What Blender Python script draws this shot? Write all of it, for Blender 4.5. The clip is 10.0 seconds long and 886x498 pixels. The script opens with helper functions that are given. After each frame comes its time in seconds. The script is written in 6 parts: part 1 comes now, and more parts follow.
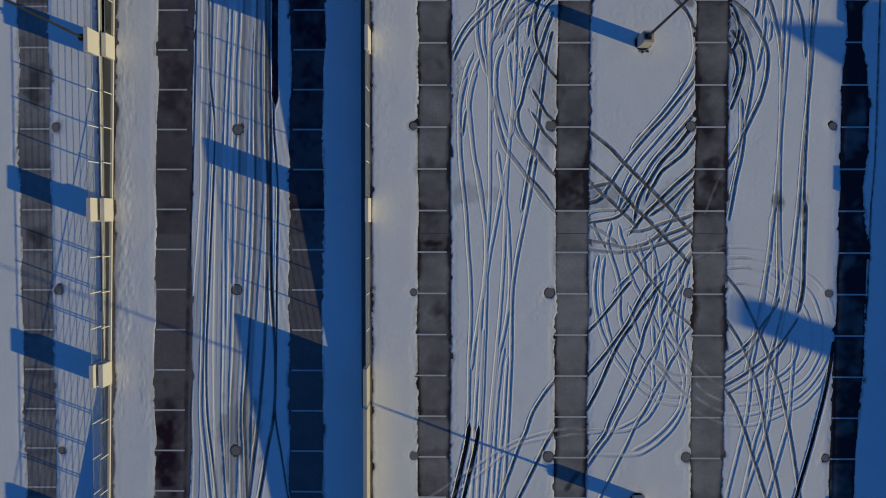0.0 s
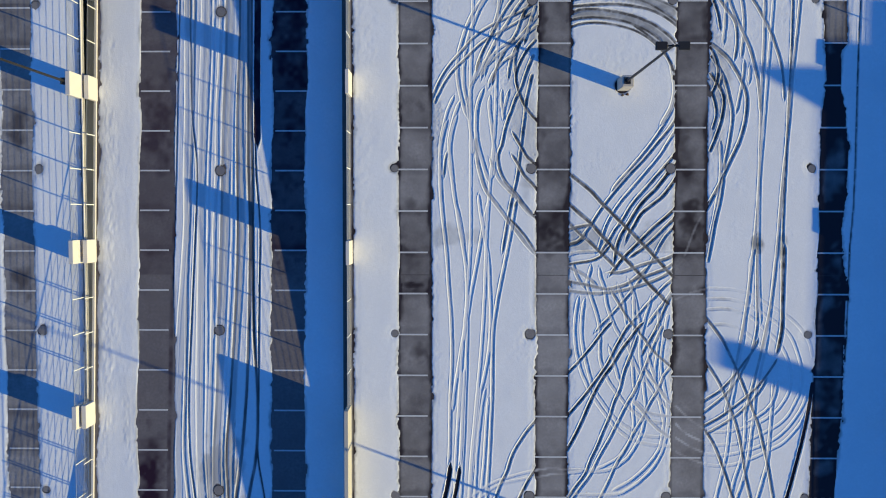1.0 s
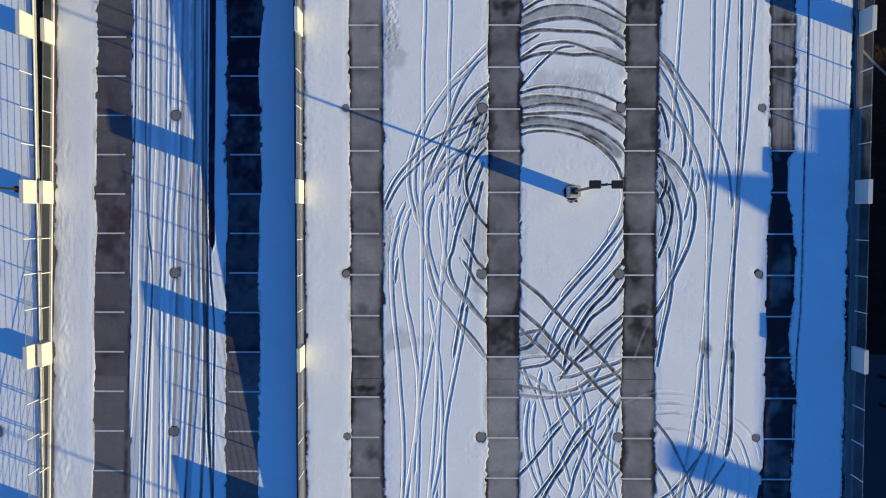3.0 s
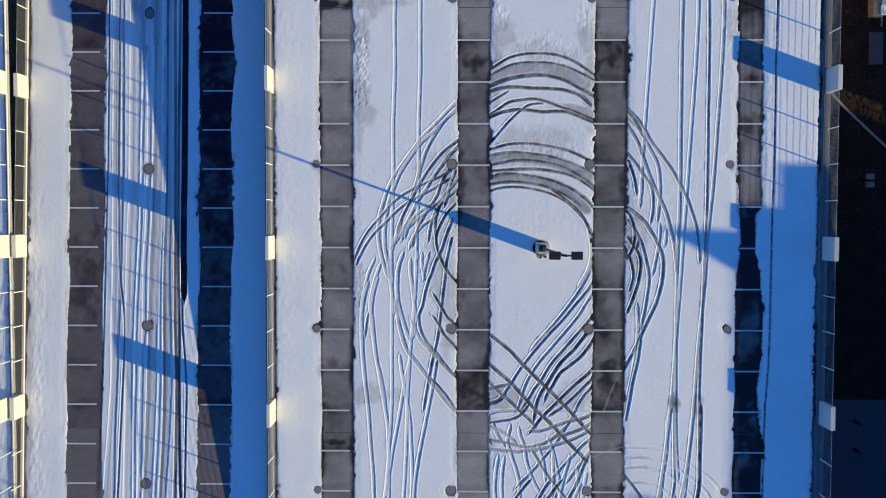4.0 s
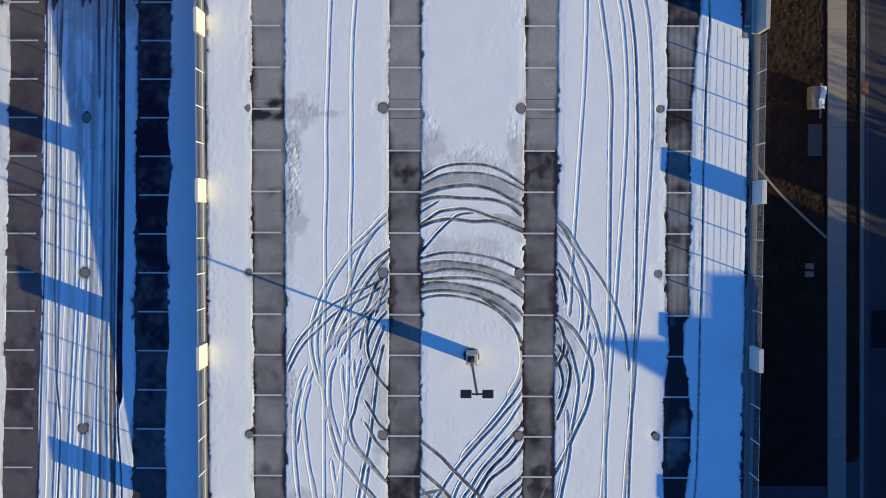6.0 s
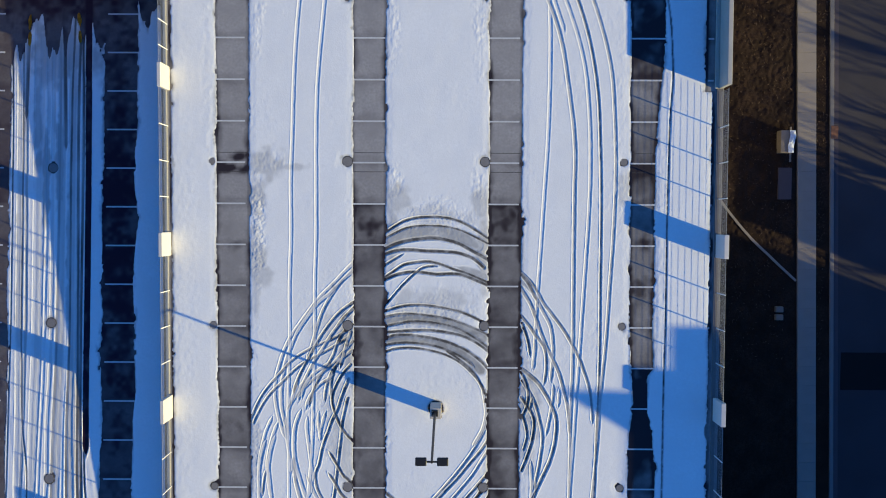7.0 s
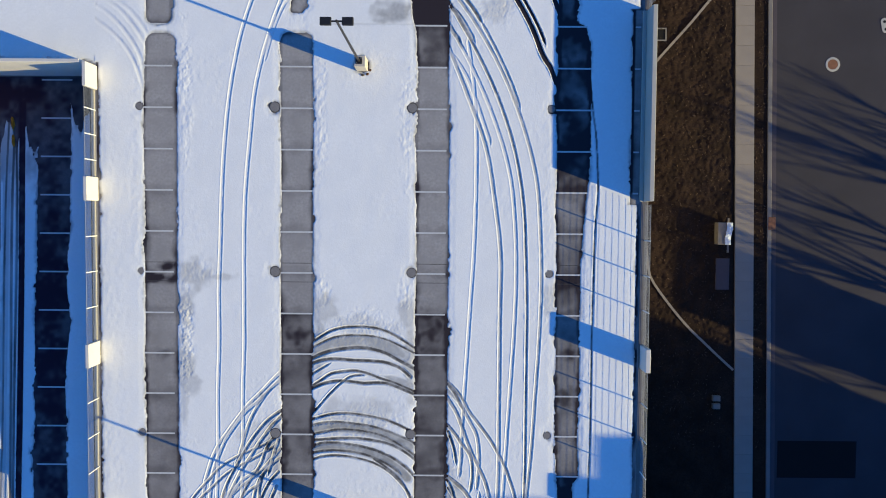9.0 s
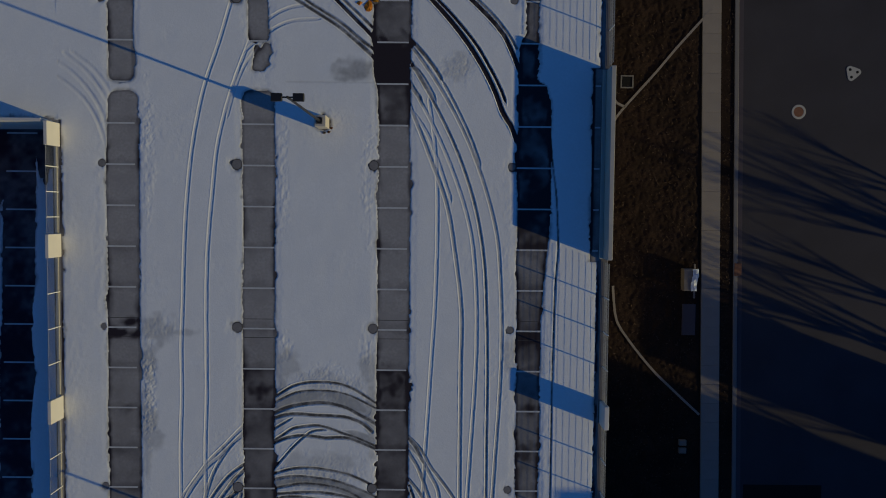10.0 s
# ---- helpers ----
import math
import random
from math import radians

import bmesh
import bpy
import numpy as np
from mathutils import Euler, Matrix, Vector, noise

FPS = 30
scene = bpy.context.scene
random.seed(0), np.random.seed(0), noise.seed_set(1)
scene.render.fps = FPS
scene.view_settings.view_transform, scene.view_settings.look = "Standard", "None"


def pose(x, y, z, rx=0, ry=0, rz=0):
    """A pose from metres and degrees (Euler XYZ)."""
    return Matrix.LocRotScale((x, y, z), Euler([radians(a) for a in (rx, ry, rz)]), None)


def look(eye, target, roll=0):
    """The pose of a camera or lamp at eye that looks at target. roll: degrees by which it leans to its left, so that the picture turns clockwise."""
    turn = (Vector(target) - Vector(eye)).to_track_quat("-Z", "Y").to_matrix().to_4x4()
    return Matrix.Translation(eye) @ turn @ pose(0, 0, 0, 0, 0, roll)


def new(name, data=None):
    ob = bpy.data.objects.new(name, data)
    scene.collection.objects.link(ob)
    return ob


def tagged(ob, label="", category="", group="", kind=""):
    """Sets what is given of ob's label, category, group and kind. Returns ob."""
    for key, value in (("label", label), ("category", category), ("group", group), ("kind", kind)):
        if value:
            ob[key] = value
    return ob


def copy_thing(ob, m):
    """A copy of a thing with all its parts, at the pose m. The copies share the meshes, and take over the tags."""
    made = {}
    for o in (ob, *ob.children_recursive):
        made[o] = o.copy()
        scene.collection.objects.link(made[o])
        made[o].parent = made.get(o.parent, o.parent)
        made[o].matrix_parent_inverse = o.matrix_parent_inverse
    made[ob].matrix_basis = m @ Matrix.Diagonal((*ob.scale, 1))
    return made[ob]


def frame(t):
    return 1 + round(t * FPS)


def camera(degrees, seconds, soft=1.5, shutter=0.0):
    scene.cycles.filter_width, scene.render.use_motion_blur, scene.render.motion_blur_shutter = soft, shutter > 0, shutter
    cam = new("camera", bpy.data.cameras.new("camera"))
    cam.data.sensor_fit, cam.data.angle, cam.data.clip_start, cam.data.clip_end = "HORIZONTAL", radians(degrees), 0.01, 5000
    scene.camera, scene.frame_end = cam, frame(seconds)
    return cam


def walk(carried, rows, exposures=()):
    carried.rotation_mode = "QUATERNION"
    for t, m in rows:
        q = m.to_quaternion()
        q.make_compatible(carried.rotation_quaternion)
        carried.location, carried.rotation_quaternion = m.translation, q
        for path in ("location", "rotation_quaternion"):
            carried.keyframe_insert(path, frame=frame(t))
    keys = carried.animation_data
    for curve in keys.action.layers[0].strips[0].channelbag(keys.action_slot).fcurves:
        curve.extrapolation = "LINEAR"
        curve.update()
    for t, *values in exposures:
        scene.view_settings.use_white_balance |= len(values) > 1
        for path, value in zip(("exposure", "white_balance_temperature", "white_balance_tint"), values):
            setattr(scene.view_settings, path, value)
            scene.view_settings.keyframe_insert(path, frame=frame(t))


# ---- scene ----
cam = camera(60.36, 10.0, 1.0)
PATH = [
    (0.0, 0.467, 2.023, 47.742, -2.312, 0.716, 0.104),
    (0.5, 1.048, 3.352, 47.773, -2.410, 0.721, 0.067),
    (1.0, 1.631, 4.804, 47.854, -2.498, 0.688, 0.077),
    (1.5, 2.267, 6.402, 47.881, -2.552, 0.675, 0.060),
    (2.0, 2.997, 7.983, 47.910, -2.505, 0.656, 0.031),
    (2.5, 3.790, 9.657, 47.953, -2.460, 0.620, 0.044),
    (4.0, 6.561, 14.671, 48.122, -2.199, 0.631, 0.104),
    (4.5, 7.573, 16.372, 48.187, -2.163, 0.601, 0.153),
    (5.0, 8.595, 18.059, 48.288, -2.139, 0.529, 0.149),
    (5.5, 9.657, 19.746, 48.278, -2.066, 0.471, 0.178),
    (7.0, 12.853, 24.922, 48.248, -2.206, 0.288, 0.236),
    (7.5, 13.967, 26.716, 48.196, -2.312, 0.263, 0.324),
    (8.0, 15.092, 28.585, 48.219, -2.435, 0.239, 0.340),
    (8.5, 16.214, 30.447, 48.292, -2.503, 0.223, 0.405),
    (9.0, 17.385, 32.244, 48.338, -2.544, 0.197, 0.463),
    (9.5, 18.543, 34.156, 48.387, -2.643, 0.125, 0.568),
    (10.0, 19.719, 36.085, 48.470, -2.790, 0.070, 0.577),
]
walk(cam, [(t, pose(x, y, z, rx, ry, rz)) for t, x, y, z, rx, ry, rz in PATH],
     [(0.0, -0.16, 6500, 10), (0.1, 0.1, 6500, 10), (0.3, 0.66, 6500, 10), (0.45, 0.86, 6500, 10), (2.5, 0.90, 6500, 10), (5.0, 1.02, 6600, 10), (7.5, 1.14, 6740, 10), (9.3, 1.23, 6760, 10),
      (9.5, 0.84, 6760, 10), (9.7, 0.45, 6760, 10), (10.0, -0.55, 6760, 10)])

# ---- light ----
SUN_ELEV, SUN_SIDE = 14.2, 20.0   # degrees up; degrees south of due east
world = bpy.data.worlds.new("winter_sky")
scene.world = world
world.use_nodes = True
wn, wl = world.node_tree.nodes, world.node_tree.links
sky = wn.new("ShaderNodeTexSky")
sky.sky_type = "NISHITA"
sky.sun_disc = False
sky.sun_elevation = radians(SUN_ELEV)
sky.sun_rotation = radians(90 + SUN_SIDE)
sky.air_density, sky.dust_density, sky.ozone_density = 1.6, 0.2, 6.0
sky.altitude = 300
deep = wn.new("ShaderNodeMix")           # a clear, deep blue winter sky
deep.data_type, deep.blend_type = "RGBA", "MULTIPLY"
deep.inputs[0].default_value, deep.inputs[7].default_value = 1.0, (0.31, 0.69, 1.24, 1)
wl.new(sky.outputs[0], deep.inputs[6])
wl.new(deep.outputs[2], wn["Background"].inputs[0])
wn["Background"].inputs[1].default_value = 0.083
sun = new("sun", bpy.data.lights.new("sun", "SUN"))
sun.data.energy, sun.data.angle, sun.data.color = 3.25, radians(0.5), (0.945, 0.815, 0.385)
away = Vector((math.cos(radians(SUN_SIDE)), -math.sin(radians(SUN_SIDE)), math.tan(radians(SUN_ELEV))))
sun.matrix_world = look(away * 100, (0, 0, 0))


# ---- materials ----
def mat(name, colour, rough=0.8, metal=0.0, spread=0.0, scale=2.0, fine=0.0, fine_scale=30.0, bump=0.0, bump_scale=40.0, dark=None):
    """A surface with cloudy variation at two sizes and a fine relief; dark: (colour, size, share) for stains."""
    m = bpy.data.materials.new(name)
    m.use_nodes = True
    n, l = m.node_tree.nodes, m.node_tree.links
    b = n["Principled BSDF"]
    b.inputs["Roughness"].default_value, b.inputs["Metallic"].default_value = rough, metal
    b.inputs["Specular IOR Level"].default_value = 0.5 if rough < 0.6 else 0.2
    co = n.new("ShaderNodeTexCoord")

    def cloud(size, detail=4.0):
        t = n.new("ShaderNodeTexNoise")
        t.inputs["Scale"].default_value, t.inputs["Detail"].default_value = size, detail
        l.new(co.outputs["Object"], t.inputs["Vector"])
        return t

    def mix(a, other, fac, blend="MIX"):
        x = n.new("ShaderNodeMix")
        x.data_type, x.blend_type = "RGBA", blend
        for sock, v in ((x.inputs[6], a), (x.inputs[7], other), (x.inputs[0], fac)):
            if hasattr(v, "links"):
                l.new(v, sock)
            else:
                sock.default_value = v
        return x.outputs[2]

    def ramp(src, lo, hi):
        r = n.new("ShaderNodeMapRange")
        r.inputs[1].default_value, r.inputs[2].default_value = lo, hi
        l.new(src, r.inputs[0])
        return r.outputs[0]

    c = (*colour, 1)
    out = c
    if spread:
        d = tuple(v * (1 - spread) for v in colour) + (1,)
        u = tuple(min(1, v * (1 + spread)) for v in colour) + (1,)
        out = mix(d, u, ramp(cloud(scale).outputs[0], 0.3, 0.7))
    if fine:
        g = ramp(cloud(fine_scale, 3).outputs[0], 0.25, 0.75)
        out = mix(out, tuple(v * (1 - fine) for v in colour) + (1,), g)
    if dark:
        s = ramp(cloud(dark[1], 5).outputs[0], 1 - dark[2], 1 - dark[2] + 0.18)
        out = mix(out, (*dark[0], 1), s)
    if hasattr(out, "links"):
        l.new(out, b.inputs["Base Color"])
    else:
        b.inputs["Base Color"].default_value = out
    if bump:
        bp = n.new("ShaderNodeBump")
        bp.inputs["Strength"].default_value, bp.inputs["Distance"].default_value = bump, 0.02 if bump < 0.9 else 0.15
        l.new(cloud(bump_scale, 5).outputs[0], bp.inputs["Height"])
        l.new(bp.outputs[0], b.inputs["Normal"])
    return m


SNOW = mat("snow", (0.87, 0.87, 0.86), 0.75, 0, 0.04, 0.5, 0.05, 6, 0.3, 12)
# trampled snow turns to grey slush where the sheet carries it
_n, _l = SNOW.node_tree.nodes, SNOW.node_tree.links
_b = _n["Principled BSDF"]
_src = _b.inputs["Base Color"].links[0].from_socket
_at = _n.new("ShaderNodeAttribute")
_at.attribute_name = "slush"
_mx = _n.new("ShaderNodeMix")
_mx.data_type = "RGBA"
_mx.inputs[7].default_value = (0.085, 0.081, 0.079, 1)
_l.new(_at.outputs["Fac"], _mx.inputs[0])
_l.new(_src, _mx.inputs[6])
_l.new(_mx.outputs[2], _b.inputs["Base Color"])



def wet_shade_concrete(name, colour, wet):
    """Bare concrete with a 'wet' share that its mesh carries, for damp and for painted-in shade."""
    m = mat(name, colour, 0.75, 0, 0.14, 0.8, 0.18, 6, 0.25, 60)
    n, l = m.node_tree.nodes, m.node_tree.links
    s = n["Principled BSDF"]
    src = s.inputs["Base Color"].links[0].from_socket
    a = n.new("ShaderNodeAttribute")
    a.attribute_name = "wet"
    x = n.new("ShaderNodeMix")
    x.data_type = "RGBA"
    x.inputs[7].default_value = (*wet, 1)
    l.new(a.outputs["Fac"], x.inputs[0])
    l.new(src, x.inputs[6])
    # where the value is below nought, a film of snow carried over by tyres
    neg = n.new("ShaderNodeMath")
    neg.operation, neg.use_clamp = "MULTIPLY", True
    neg.inputs[1].default_value = -1.0
    l.new(a.outputs["Fac"], neg.inputs[0])
    y = n.new("ShaderNodeMix")
    y.data_type = "RGBA"
    y.inputs[7].default_value = (0.7, 0.7, 0.7, 1)
    l.new(neg.outputs[0], y.inputs[0])
    l.new(x.outputs[2], y.inputs[6])
    l.new(y.outputs[2], s.inputs["Base Color"])
    return m


CONCRETE_DECK = wet_shade_concrete("deck_concrete", (0.36, 0.342, 0.335), (0.027, 0.0205, 0.0265))
# the purple dark tone copies the navy of the ramp's shaded strip
RAMP_CONCRETE = wet_shade_concrete("ramp_concrete", (0.165, 0.148, 0.15), (0.024, 0.009, 0.022))
PIER = mat("pier_concrete", (0.66, 0.62, 0.58), 0.85, 0, 0.06, 1.5, 0.08, 20, 0.2, 60)
WALL = mat("wall_concrete", (0.48, 0.45, 0.40), 0.85, 0, 0.08, 1.0, 0.1, 14, 0.2, 50)
PAINT = mat("line_paint", (0.64, 0.64, 0.63), 0.7, 0, 0.1, 3, 0.22, 25)
STEEL = mat("galvanised_steel", (0.27, 0.28, 0.30), 0.6, 0.1, 0.08, 6)
POST = mat("white_post_paint", (0.72, 0.71, 0.68), 0.6, 0, 0.05, 6)
BRONZE = mat("dark_bronze_paint", (0.022, 0.02, 0.019), 0.45, 0.2, 0.1, 8)
LENS = mat("lamp_lens", (0.6, 0.62, 0.62), 0.2)
RIM = mat("drain_rim", (0.08, 0.075, 0.073), 0.7)
IRON = mat("drain_iron", (0.24, 0.225, 0.22), 0.7, 0.0, 0.2, 9, 0.2, 40)
PEDESTAL = mat("pedestal_concrete", (0.55, 0.50, 0.44), 0.9, 0, 0.1, 4, 0.1, 30, 0.3, 50)
MULCH = mat("bark_mulch", (0.034, 0.0185, 0.0125), 1.0, 0, 0.45, 0.7, 0.6, 9, 0.8, 14)
GROUND = mat("bare_ground", (0.03, 0.024, 0.02), 1.0, 0, 0.3, 0.2, 0.4, 8, 0.8, 12)
ASPHALT = mat("asphalt", (0.055, 0.050, 0.059), 0.85, 0, 0.22, 0.3, 0.25, 40, 0.4, 80)
PATCH = mat("fresh_asphalt", (0.009, 0.009, 0.01), 0.8, 0, 0.1, 0.6, 0.2, 40, 0.4, 80)
WALK = mat("sidewalk_concrete", (0.29, 0.25, 0.22), 0.9, 0, 0.1, 0.9, 0.12, 18, 0.3, 40)
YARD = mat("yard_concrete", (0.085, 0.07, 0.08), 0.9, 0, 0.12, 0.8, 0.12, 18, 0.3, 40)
KERB = mat("kerb_concrete", (0.20, 0.185, 0.18), 0.9, 0, 0.12, 0.8, 0.12, 18, 0.3, 40)
# wall concrete darkened towards the tone that the ledge has in shadow
LEDGE = mat("shade_toned_ledge", (0.18, 0.165, 0.16), 0.9, 0, 0.15, 1.2, 0.15, 14, 0.2, 50)
# darker than the other walls to keep bounced light off the ramp's shaded snow
WELL_WALL = mat("low_bounce_concrete", (0.16, 0.145, 0.13), 0.9, 0, 0.2, 0.7, 0.2, 9, 0.2, 50)
BRICK = mat("far_brick", (0.30, 0.20, 0.15), 0.9, 0, 0.15, 0.5)
BARK = mat("bark", (0.10, 0.08, 0.065), 0.95, 0, 0.2, 2)
ORANGE = mat("orange_plastic", (0.85, 0.36, 0.03), 0.55, 0, 0.12, 5)
LEAF = mat("yellow_leaves", (0.55, 0.26, 0.03), 0.9, 0, 0.3, 8)
RUST = mat("rusty_brown", (0.22, 0.10, 0.06), 0.8, 0, 0.2, 5)
BOARD = mat("weathered_board", (0.24, 0.20, 0.17), 0.85, 0, 0.15, 3, 0.2, 30)
FOIL = mat("pale_sheet", (0.55, 0.58, 0.64), 0.35, 0, 0.1, 4)


# ---- small builders ----
def box(bm, x0, x1, y0, y1, z0, z1, bevel=0.0, slope=0.0):
    r = bmesh.ops.create_cube(bm, size=1.0)
    for v in r["verts"]:
        v.co = Vector(((x0 + x1) / 2 + v.co.x * (x1 - x0), (y0 + y1) / 2 + v.co.y * (y1 - y0), (z0 + z1) / 2 + v.co.z * (z1 - z0)))
        v.co.z += slope * (v.co.y)
    if bevel:
        bmesh.ops.bevel(bm, geom=list({e for v in r["verts"] for e in v.link_edges}), offset=bevel, segments=1, affect="EDGES")
    return bm


def tube(bm, a, b, r0, r1=None, sides=8):
    a, b = Vector(a), Vector(b)
    m = Matrix.Translation((a + b) / 2) @ (b - a).to_track_quat("Z", "Y").to_matrix().to_4x4()
    bmesh.ops.create_cone(bm, cap_ends=True, segments=sides, radius1=r0, radius2=r0 if r1 is None else r1, depth=(b - a).length, matrix=m)
    return bm


def part(name, bm, material, parent=None, label=""):
    me = bpy.data.meshes.new(name)
    bm.to_mesh(me)
    bm.free()
    me.materials.append(material)
    ob = new(name, me)
    if parent is not None:
        ob.parent = parent
    if label:
        ob["label"] = label
    return ob


def empty(name, x, y, z):
    ob = new(name)
    ob.location = (x, y, z)
    ob.empty_display_size = 0.3
    return ob


def block(name, x0, x1, y0, y1, z0, z1, material, label, category, bevel=0.0, slope=0.0, kind="structure"):
    return tagged(part(name, box(bmesh.new(), x0, x1, y0, y1, z0, z1, bevel, slope), material), label, category, kind=kind)


# ---- the garage in numbers ----
STALL, BAY = 2.6, 10.4
DRAIN_Y = 7.77                    # a row of drains; others every bay
PIER_Y = 2.52                     # a row of parapet piers; others every bay
FALL, RAMP_0 = 0.0545, -0.95      # the ramp sinks to the north


def ramp_z(y):
    return RAMP_0 - FALL * y


LOW = -0.55                       # the neighbouring deck to the west
SOUTH, NORTH = -42.0, 80.0
WELL_N = 41.4                     # north end of the ramp's well

# ---- ground and street, eleven metres below ----
GZ = -11.15
DRIVE_Y = 2.6                     # a drive leaves the road south of here
block("ground", -400, 600, -500, 500, GZ - 0.4, GZ - 0.12, GROUND, "bare brown winter ground round the garage", "ground")
bm = bmesh.new()
ends = [(41.28, 130.0), (41.28, DRIVE_Y)] + [(41.72 + 0.6 * math.sin(radians(a)), DRIVE_Y + 0.9 - 0.9 * math.cos(radians(a))) for a in range(0, 91, 15)] + [(42.32, 130.0)]
lo, hi = [bm.verts.new((*q, GZ - 0.1)) for q in ends], [bm.verts.new((*q, GZ + 0.01)) for q in ends]
bm.faces.new(hi)
for k in range(len(ends)):
    bm.faces.new((lo[k], lo[(k + 1) % len(ends)], hi[(k + 1) % len(ends)], hi[k]))
strip = tagged(part("planting_strip", bm, MULCH), "narrow brown mulch strip between sidewalk and kerb, with a rounded end", "planting strip", kind="structure")
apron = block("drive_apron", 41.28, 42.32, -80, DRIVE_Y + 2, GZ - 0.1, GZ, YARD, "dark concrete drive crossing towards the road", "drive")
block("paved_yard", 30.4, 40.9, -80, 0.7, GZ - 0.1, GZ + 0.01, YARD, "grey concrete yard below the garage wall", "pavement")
road = block("road", 43.04, 62.0, -120, 160, GZ - 0.1, GZ - 0.05, ASPHALT, "worn grey asphalt road with long tree shadows", "road")
kerb = block("kerb", 42.32, 42.64, -120, 160, GZ - 0.1, GZ + 0.10, KERB, "pale concrete kerb along the road", "kerb", 0.03)
gutter = block("gutter", 42.645, 43.035, -120, 160, GZ - 0.1, GZ - 0.035, YARD, "dark concrete gutter at the foot of the kerb", "gutter")
block("asphalt_patch", 43.75, 49.98, 11.7, 14.66, GZ - 0.06, GZ - 0.04, PATCH, "black fresh asphalt patch in the road", "road patch")
block("far_pavement", 62.0, 64.0, -120, 160, GZ - 0.1, GZ + 0.05, KERB, "grey pavement on the far side of the road", "pavement")

# ---- garage decks ----
def slab(name, x0, x1, y0, y1, z, label, material=CONCRETE_DECK, slope=0.0, thick=0.35):
    return tagged(part(name, box(bmesh.new(), x0, x1, y0, y1, z - thick, z, 0, slope), material), label, "parking deck", kind="structure")


deck = slab("floor_main", -5.0, 30.2, SOUTH, NORTH, 0.0, "grey concrete top parking deck, partly bare between sheets of snow")
slab("floor_north", -60, -5.0, WELL_N, NORTH, 0.0, "concrete parking deck north of the ramp, under snow")
ramp_floor = slab("floor_ramp", -21.62, -5.02, SOUTH, WELL_N, RAMP_0, "dark concrete parking ramp with wet and shade-darkened strips, sinking to the north", RAMP_CONCRETE, -FALL)
low_deck = slab("floor_west", -60, -21.77, SOUTH, WELL_N, LOW, "neighbouring grey concrete parking deck behind the double railing", CONCRETE_DECK, 0.0, 0.2)
block("wall_east", 29.9, 30.2, SOUTH, NORTH, GZ, -0.36, WALL, "plain concrete garage wall down to the ground", "wall")
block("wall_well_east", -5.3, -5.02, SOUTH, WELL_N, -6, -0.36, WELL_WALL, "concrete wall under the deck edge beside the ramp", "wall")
block("wall_well_west", -24.2, -24.0, SOUTH, WELL_N, -11, LOW - 0.22, WALL, "concrete wall set back under the west deck", "wall")

# parapets that are solid
block("parapet_north_east", 29.86, 30.14, 33.2, 45.1, 0.002, 1.6, WALL, "solid pale concrete parapet on the deck edge", "parapet", 0.02)
block("parapet_curb", 29.62, 29.855, 33.2, 45.1, 0.002, 0.16, WALL, "low concrete curb at the foot of the parapet", "curb", 0.02)
block("parapet_ramp_south", -5.0, -4.74, SOUTH, -7.2, 0.002, 1.6, WALL, "solid pale concrete parapet between deck and ramp", "parapet", 0.02)
block("parapet_well_north", -21.3, -5.05, WELL_N - 0.02, WELL_N + 0.2, -4.5, 1.55, PIER, "cream concrete wall closing the ramp's deep end", "parapet", 0.02)
block("edge_curb_north_east", 29.75, 30.15, 45.105, NORTH, 0.002, 0.1, LEDGE, "low concrete curb along the east deck edge", "curb", 0.02)
block("edge_curb_ramp_east", -5.0, -4.8, -7.2, WELL_N, 0.002, 0.1, WALL, "low concrete curb on the deck edge over the ramp", "curb", 0.02)
block("edge_curb_east", 29.75, 30.15, SOUTH, 33.2, 0.002, 0.1, LEDGE, "low concrete curb along the east deck edge", "curb", 0.02)
block("edge_curb_west_deck", -21.86, -21.78, SOUTH, WELL_N, LOW + 0.002, LOW + 0.15, PIER, "low concrete curb on the west deck edge", "curb", 0.02)
block("edge_curb_ramp_west", -21.56, -21.38, SOUTH, WELL_N, RAMP_0 + 0.002, RAMP_0 + 0.15, PIER, "low sunlit concrete curb on the ramp's outer edge", "curb", 0.02, -FALL)


# ---- piers on the parapet line ----
def pier():
    ob = part("parapet_pier", box(bmesh.new(), -0.15, 0.15, -0.74, 0.74, 0.0, 1.6, 0.025), PIER)
    return tagged(ob, "cream concrete parapet pier between railing panels", "pier", "piers along the deck edges")


first = pier()
first.matrix_basis = pose(29.98, PIER_Y, 0.0)
for k in range(-3, 4):
    y = PIER_Y + BAY * k
    if k not in (0, 3):
        copy_thing(first, pose(29.98, y, 0.0))
    if k > -1:
        copy_thing(first, pose(-4.74, y, 0.0)).scale = (0.75, 1, 1)
    if k < 4:
        copy_thing(first, pose(-21.97, y, LOW))
        copy_thing(first, pose(-21.5, y, ramp_z(y))).scale = (1, 1, 0.8)   # lower piers on the ramp's side
copy_thing(first, pose(-4.74, 40.7, 0.0)).scale = (0.75, 1, 1)


# ---- railings of closely set rails between the piers ----
def railing(length, slope=0.0):
    ob = empty("railing", 0, 0, 0)
    tagged(ob, "galvanised steel railing with many thin horizontal rails", "railing", "railings between the piers")
    half = length / 2
    for i in range(13):
        z = 0.14 + 0.113 * i
        r = 0.0058 if i < 12 else 0.015
        part("rail", tube(bmesh.new(), (0, -half, z - slope * -half * -1), (0, half, z + slope * half), r, sides=6), STEEL, ob)
    for k in (-1, 0, 1):
        y = k * length / 4
        part("post", box(bmesh.new(), -0.03, 0.03, y - 0.03, y + 0.03, slope * y - 0.02, slope * y + 1.53, 0.006), POST, ob)
    return ob


